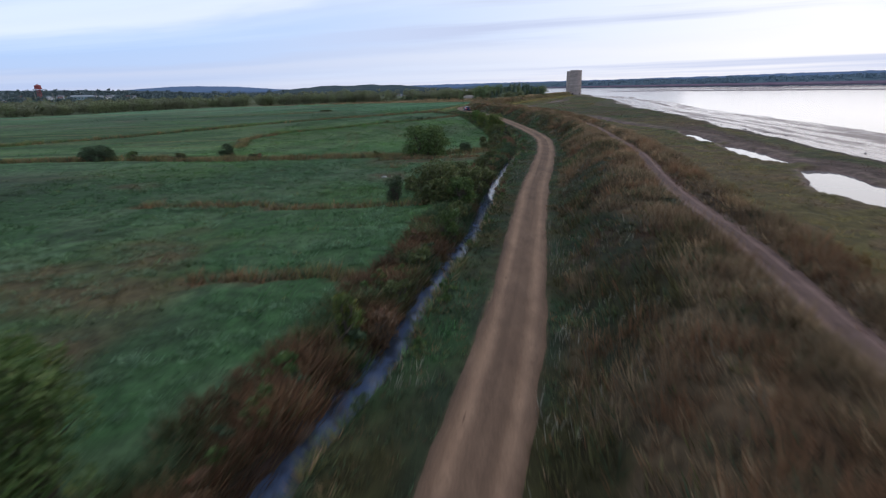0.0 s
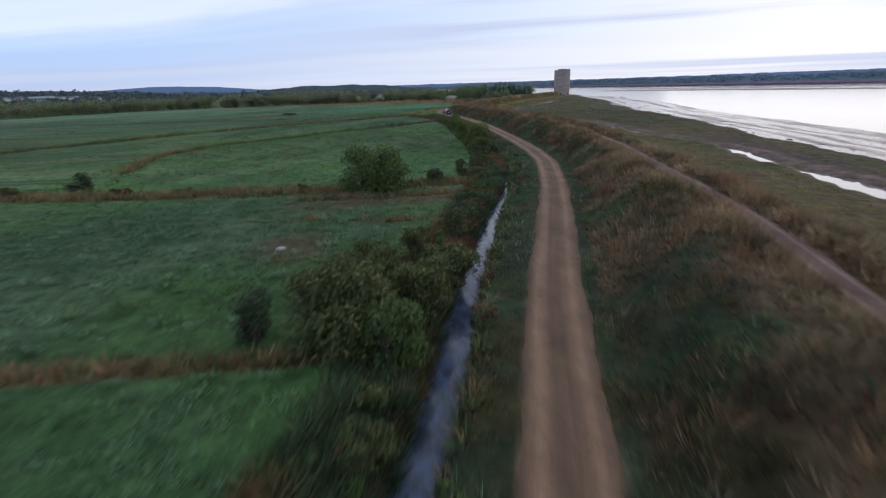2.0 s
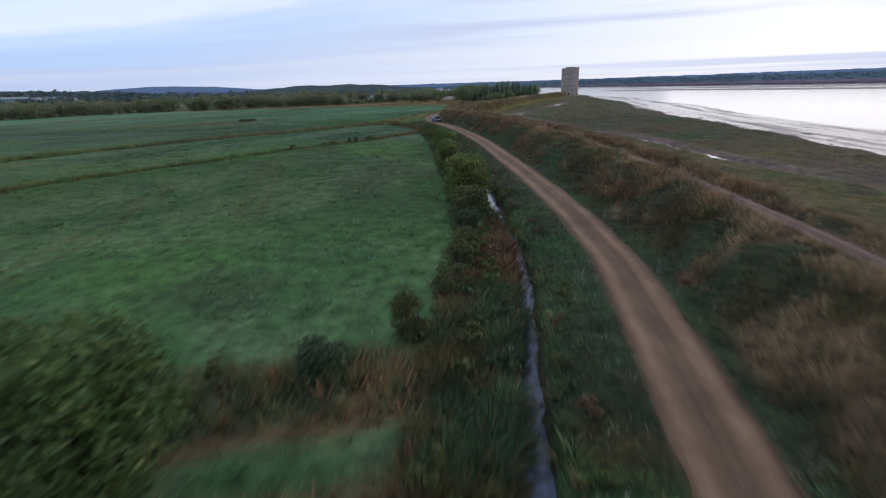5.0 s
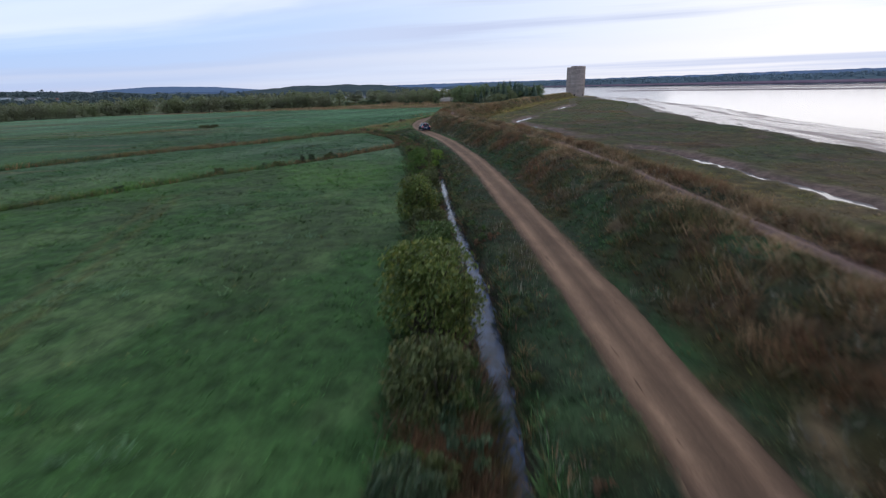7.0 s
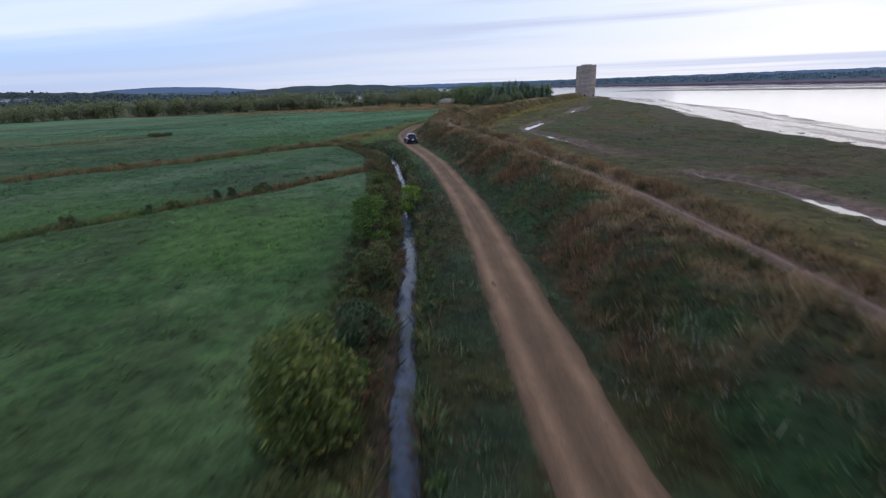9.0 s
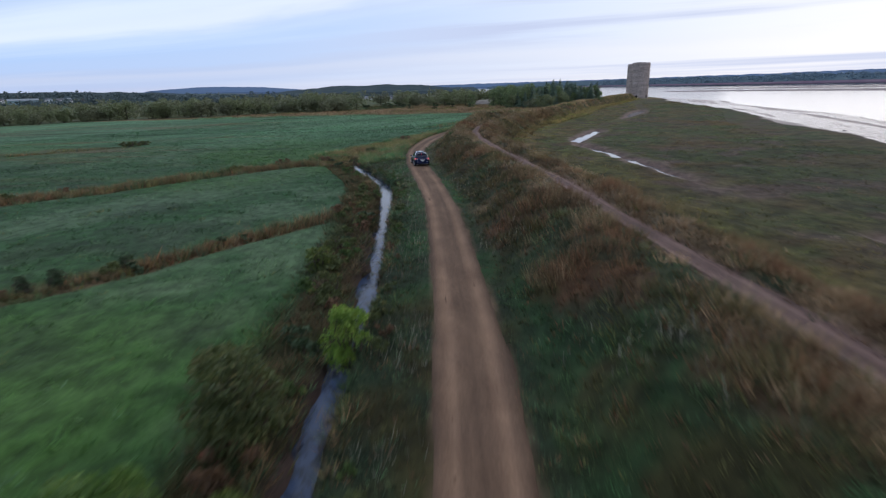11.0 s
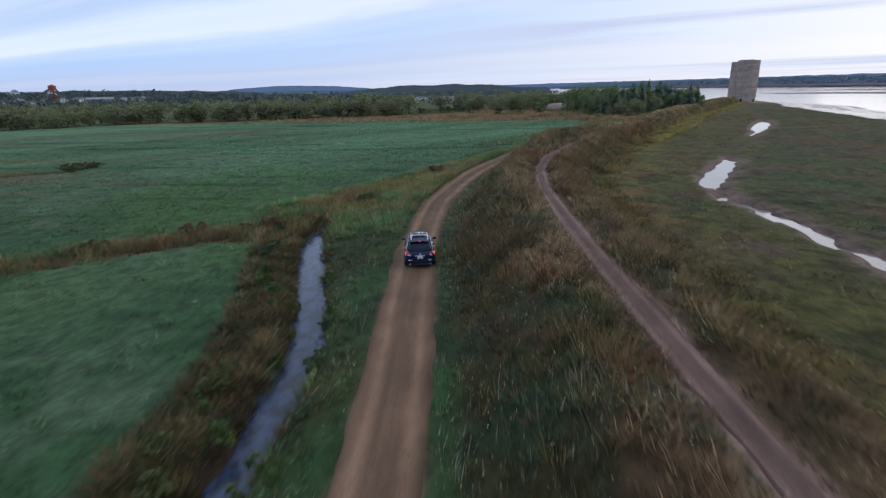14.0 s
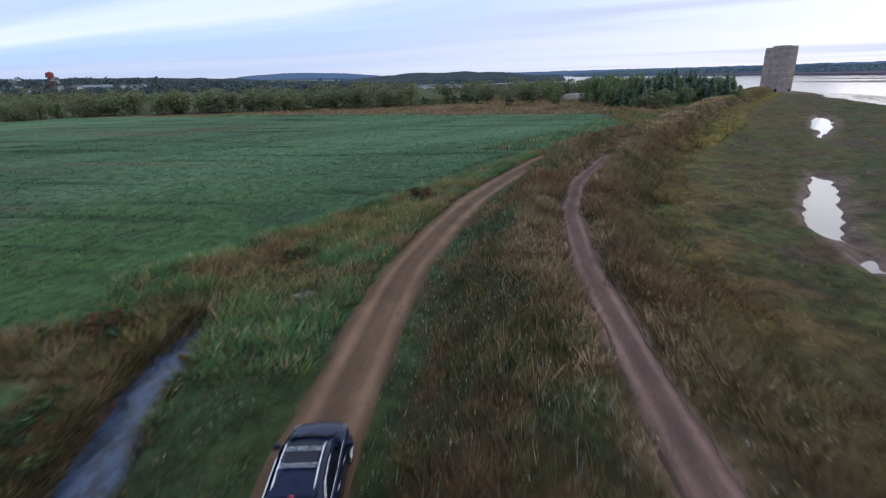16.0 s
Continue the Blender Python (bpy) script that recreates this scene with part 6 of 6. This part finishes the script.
    for s in (-1, 1):
        side = part("side_window", panel([(s * 0.800, 0.92, 1.06), (s * 0.815, -0.25, 1.085), (s * 0.815, -1.30, 1.13), (s * 0.775, -1.58, 1.26), (s * 0.685, -1.05, 1.50), (s * 0.675, -0.25, 1.545), (s * 0.685, 0.25, 1.50), (s * 0.75, 0.70, 1.25)], 0.02), CAR_GLASS, car, "dark side windows")
        part("window_trim", wire([(s * 0.815, 0.95, 1.05), (s * 0.83, -0.25, 1.08), (s * 0.83, -1.32, 1.12), (s * 0.785, -1.62, 1.27), (s * 0.695, -1.06, 1.51), (s * 0.685, -0.25, 1.555)], 0.013), CHROME, side, "bright window trim")
        for y in (-0.22, -0.28):
            part("door_pillar", panel([(s * 0.824, y, 1.08), (s * 0.824, y - 0.06, 1.08), (s * 0.69, y - 0.06, 1.55), (s * 0.69, y, 1.55)], 0.012), BLACK_PAINT, side)
        rail = wire([(s * 0.525, 0.22, 1.585), (s * 0.51, 0.14, 1.655), (s * 0.51, -0.40, 1.70), (s * 0.51, -0.98, 1.68), (s * 0.51, -1.32, 1.63), (s * 0.515, -1.38, 1.58)], 0.019, 8)
        part("roof_rail", rail, CHROME, car, "silver roof rail")
        for y in (0.36, -0.62):
            part("door_handle", boxed((0.03, 0.20, 0.035), Matrix.Translation((s * 0.925, y, 0.90)), 0.012), CHROME, car, "chrome door handle")
        part("sill", boxed((0.06, 2.3, 0.12), Matrix.Translation((s * 0.91, 0.0, 0.30)), 0.03), TRIM_BLACK, car)
        mirror = boxed((0.22, 0.12, 0.15), Matrix.Translation((s * 1.02, 0.80, 1.07)), 0.04)
        tube(mirror, (s * 0.82, 0.80, 1.02), (s * 0.95, 0.80, 1.05), 0.03, 0.03, 6)
        m = part("mirror", mirror, BLACK_PAINT, car, "black door mirror")
        part("mirror_glass", boxed((0.17, 0.01, 0.11), Matrix.Translation((s * 1.02, 0.737, 1.07))), CAR_GLASS, m)
        lamp = panel([(s * 0.42, -2.262, 0.90), (s * 0.66, -2.235, 0.84), (s * 0.88, -2.10, 0.86), (s * 0.912, -1.88, 1.02), (s * 0.80, -2.13, 1.04), (s * 0.62, -2.225, 0.97)], 0.05)
        lamp = part("tail_lamp", lamp, TAIL, car, "glowing red tail lamp")
        part("reverse_lens", panel([(s * 0.56, -2.285, 0.895), (s * 0.74, -2.25, 0.885), (s * 0.74, -2.24, 0.93), (s * 0.58, -2.27, 0.935)], 0.02), LAMP_CLEAR, lamp, "clear reversing lens")
        part("bumper_reflector", boxed((0.26, 0.03, 0.03), Matrix.Translation((s * 0.60, -2.31, 0.60)), 0.008), CHROME, car, "bright strip in the bumper")
        part("headlamp", panel([(s * 0.45, 2.28, 0.68), (s * 0.62, 2.20, 0.68), (s * 0.82, 1.86, 0.84), (s * 0.76, 1.90, 0.90), (s * 0.52, 2.22, 0.76)], 0.05), HEAD_LAMP, car, "clear headlamp")
        part("exhaust", tube(bmesh.new(), (s * 0.62, -2.15, 0.33), (s * 0.62, -2.30, 0.33), 0.04, 0.04, 10), CHROME, car)
        for y in (1.36, -1.36):
            wheel = new("wheel")
            wheel.parent = car
            wheel.location = (s * 0.80, y, 0.355)
            bm = bmesh.new()
            prof = [(0.20, -0.10), (0.33, -0.12), (0.355, -0.09), (0.355, 0.09), (0.33, 0.12), (0.20, 0.10)]
            rings = [[bm.verts.new((w, r * math.cos(a), r * math.sin(a))) for r, w in prof] for a in np.linspace(0, 2 * math.pi, 33)[:-1]]
            for k in range(32):
                for j in range(6):
                    bm.faces.new((rings[k][j], rings[(k + 1) % 32][j], rings[(k + 1) % 32][(j + 1) % 6], rings[k][(j + 1) % 6]))
            part("tyre", bm, RUBBER, wheel, "", True)
            bm = bmesh.new()
            for k in range(5):
                a = k / 5 * 2 * math.pi
                for off in (-0.16, 0.16):
                    tube(bm, (s * 0.10, 0.05 * math.cos(a), 0.05 * math.sin(a)), (s * 0.09, 0.245 * math.cos(a + off), 0.245 * math.sin(a + off)), 0.03, 0.026, 6)
            bmesh.ops.create_cone(bm, cap_ends=True, segments=20, radius1=0.07, radius2=0.06, depth=0.04, matrix=Matrix.Translation((s * 0.11, 0, 0)) @ Matrix.Rotation(math.pi / 2, 4, "Y"))
            bmesh.ops.create_cone(bm, cap_ends=False, segments=32, radius1=0.252, radius2=0.252, depth=0.20, matrix=Matrix.Rotation(math.pi / 2, 4, "Y"))
            part("rim", bm, CHROME, wheel, "silver five-spoke alloy rim")
            bm = bmesh.new()
            arcs = [(math.cos(a) * r, math.sin(a) * r, x) for a in np.linspace(-0.15, math.pi + 0.15, 19) for r, x in ((0.40, 0.80), (0.40, 0.945), (0.46, 0.94))]
            vs = [bm.verts.new((s * x, y + cy, 0.355 + cz)) for cy, cz, x in arcs]
            for k in range(18):
                for j in range(2):
                    bm.faces.new((vs[k * 3 + j], vs[k * 3 + j + 1], vs[k * 3 + 4 + j], vs[k * 3 + 3 + j]))
            bmesh.ops.recalc_face_normals(bm, faces=bm.faces[:])
            bmesh.ops.solidify(bm, geom=bm.faces[:], thickness=0.02)
            part("wheel_arch", bm, TRIM_BLACK, car)
            bm = bmesh.new()
            bmesh.ops.create_cone(bm, cap_ends=True, segments=28, radius1=0.40, radius2=0.40, depth=0.02, matrix=Matrix.Translation((s * 0.912, y, 0.365)) @ Matrix.Rotation(math.pi / 2, 4, "Y"))
            part("arch_liner", bm, RUBBER, car)
            wheel.location.x = s * 0.86
    for y in (-0.14, -0.76):
        bar = wire([(-0.50, y, 1.68), (-0.455, y, 1.725), (0, y, 1.735), (0.455, y, 1.725), (0.50, y, 1.68)], 0.016, 8)
        part("cross_bar", bar, CHROME, car, "silver roof cross bar")
    part("rear_bumper", rounded_box((1.55, 0.16, 0.22), (0, -2.22, 0.47)), BLACK_PAINT, car)
    part("bumper_skirt", rounded_box((1.40, 0.14, 0.12), (0, -2.22, 0.32)), TRIM_BLACK, car)
    plate = part("number_plate", boxed((0.32, 0.015, 0.155), Matrix.Translation((0, -2.318, 0.765)) @ Matrix.Rotation(-0.12, 4, "X"), 0.004), PLATE, car, "white number plate")
    for k in range(6):
        part("plate_bar", boxed((0.026, 0.01, 0.075), Matrix.Translation((-0.115 + 0.046 * k, -2.327, 0.76)) @ Matrix.Rotation(-0.12, 4, "X")), PLATE_INK, plate)
    part("badge", tube(bmesh.new(), (0, -2.27, 0.93), (0, -2.305, 0.925), 0.05, 0.045, 20), CHROME, car, "round chrome badge")
    part("tailgate_strip", boxed((0.62, 0.03, 0.025), Matrix.Translation((0, -2.29, 0.865)), 0.008), CHROME, car)
    part("wiper", tube(bmesh.new(), (0, -1.935, 1.20), (0.34, -1.80, 1.29), 0.012, 0.008, 6), TRIM_BLACK, car)
    part("aerial", tube(bmesh.new(), (0, -1.15, 1.64), (0, -1.27, 1.76), 0.02, 0.008, 6), BLACK_PAINT, car)
    part("grille", boxed((0.8, 0.05, 0.18), Matrix.Translation((0, 2.30, 0.58)), 0.03), TRIM_BLACK, car)
    y0 = 216.0
    turn = math.degrees(math.atan2(-(float(road_x(y0 + 2)) - float(road_x(y0 - 2))), 4)) + 4.0
    car.matrix_basis = pose(28.12, y0, float(road_z(y0)) + 0.02, 0, 0, turn)


def rounded_box(size, at):
    return boxed(size, Matrix.Translation(at), min(size) * 0.35)


build_car()
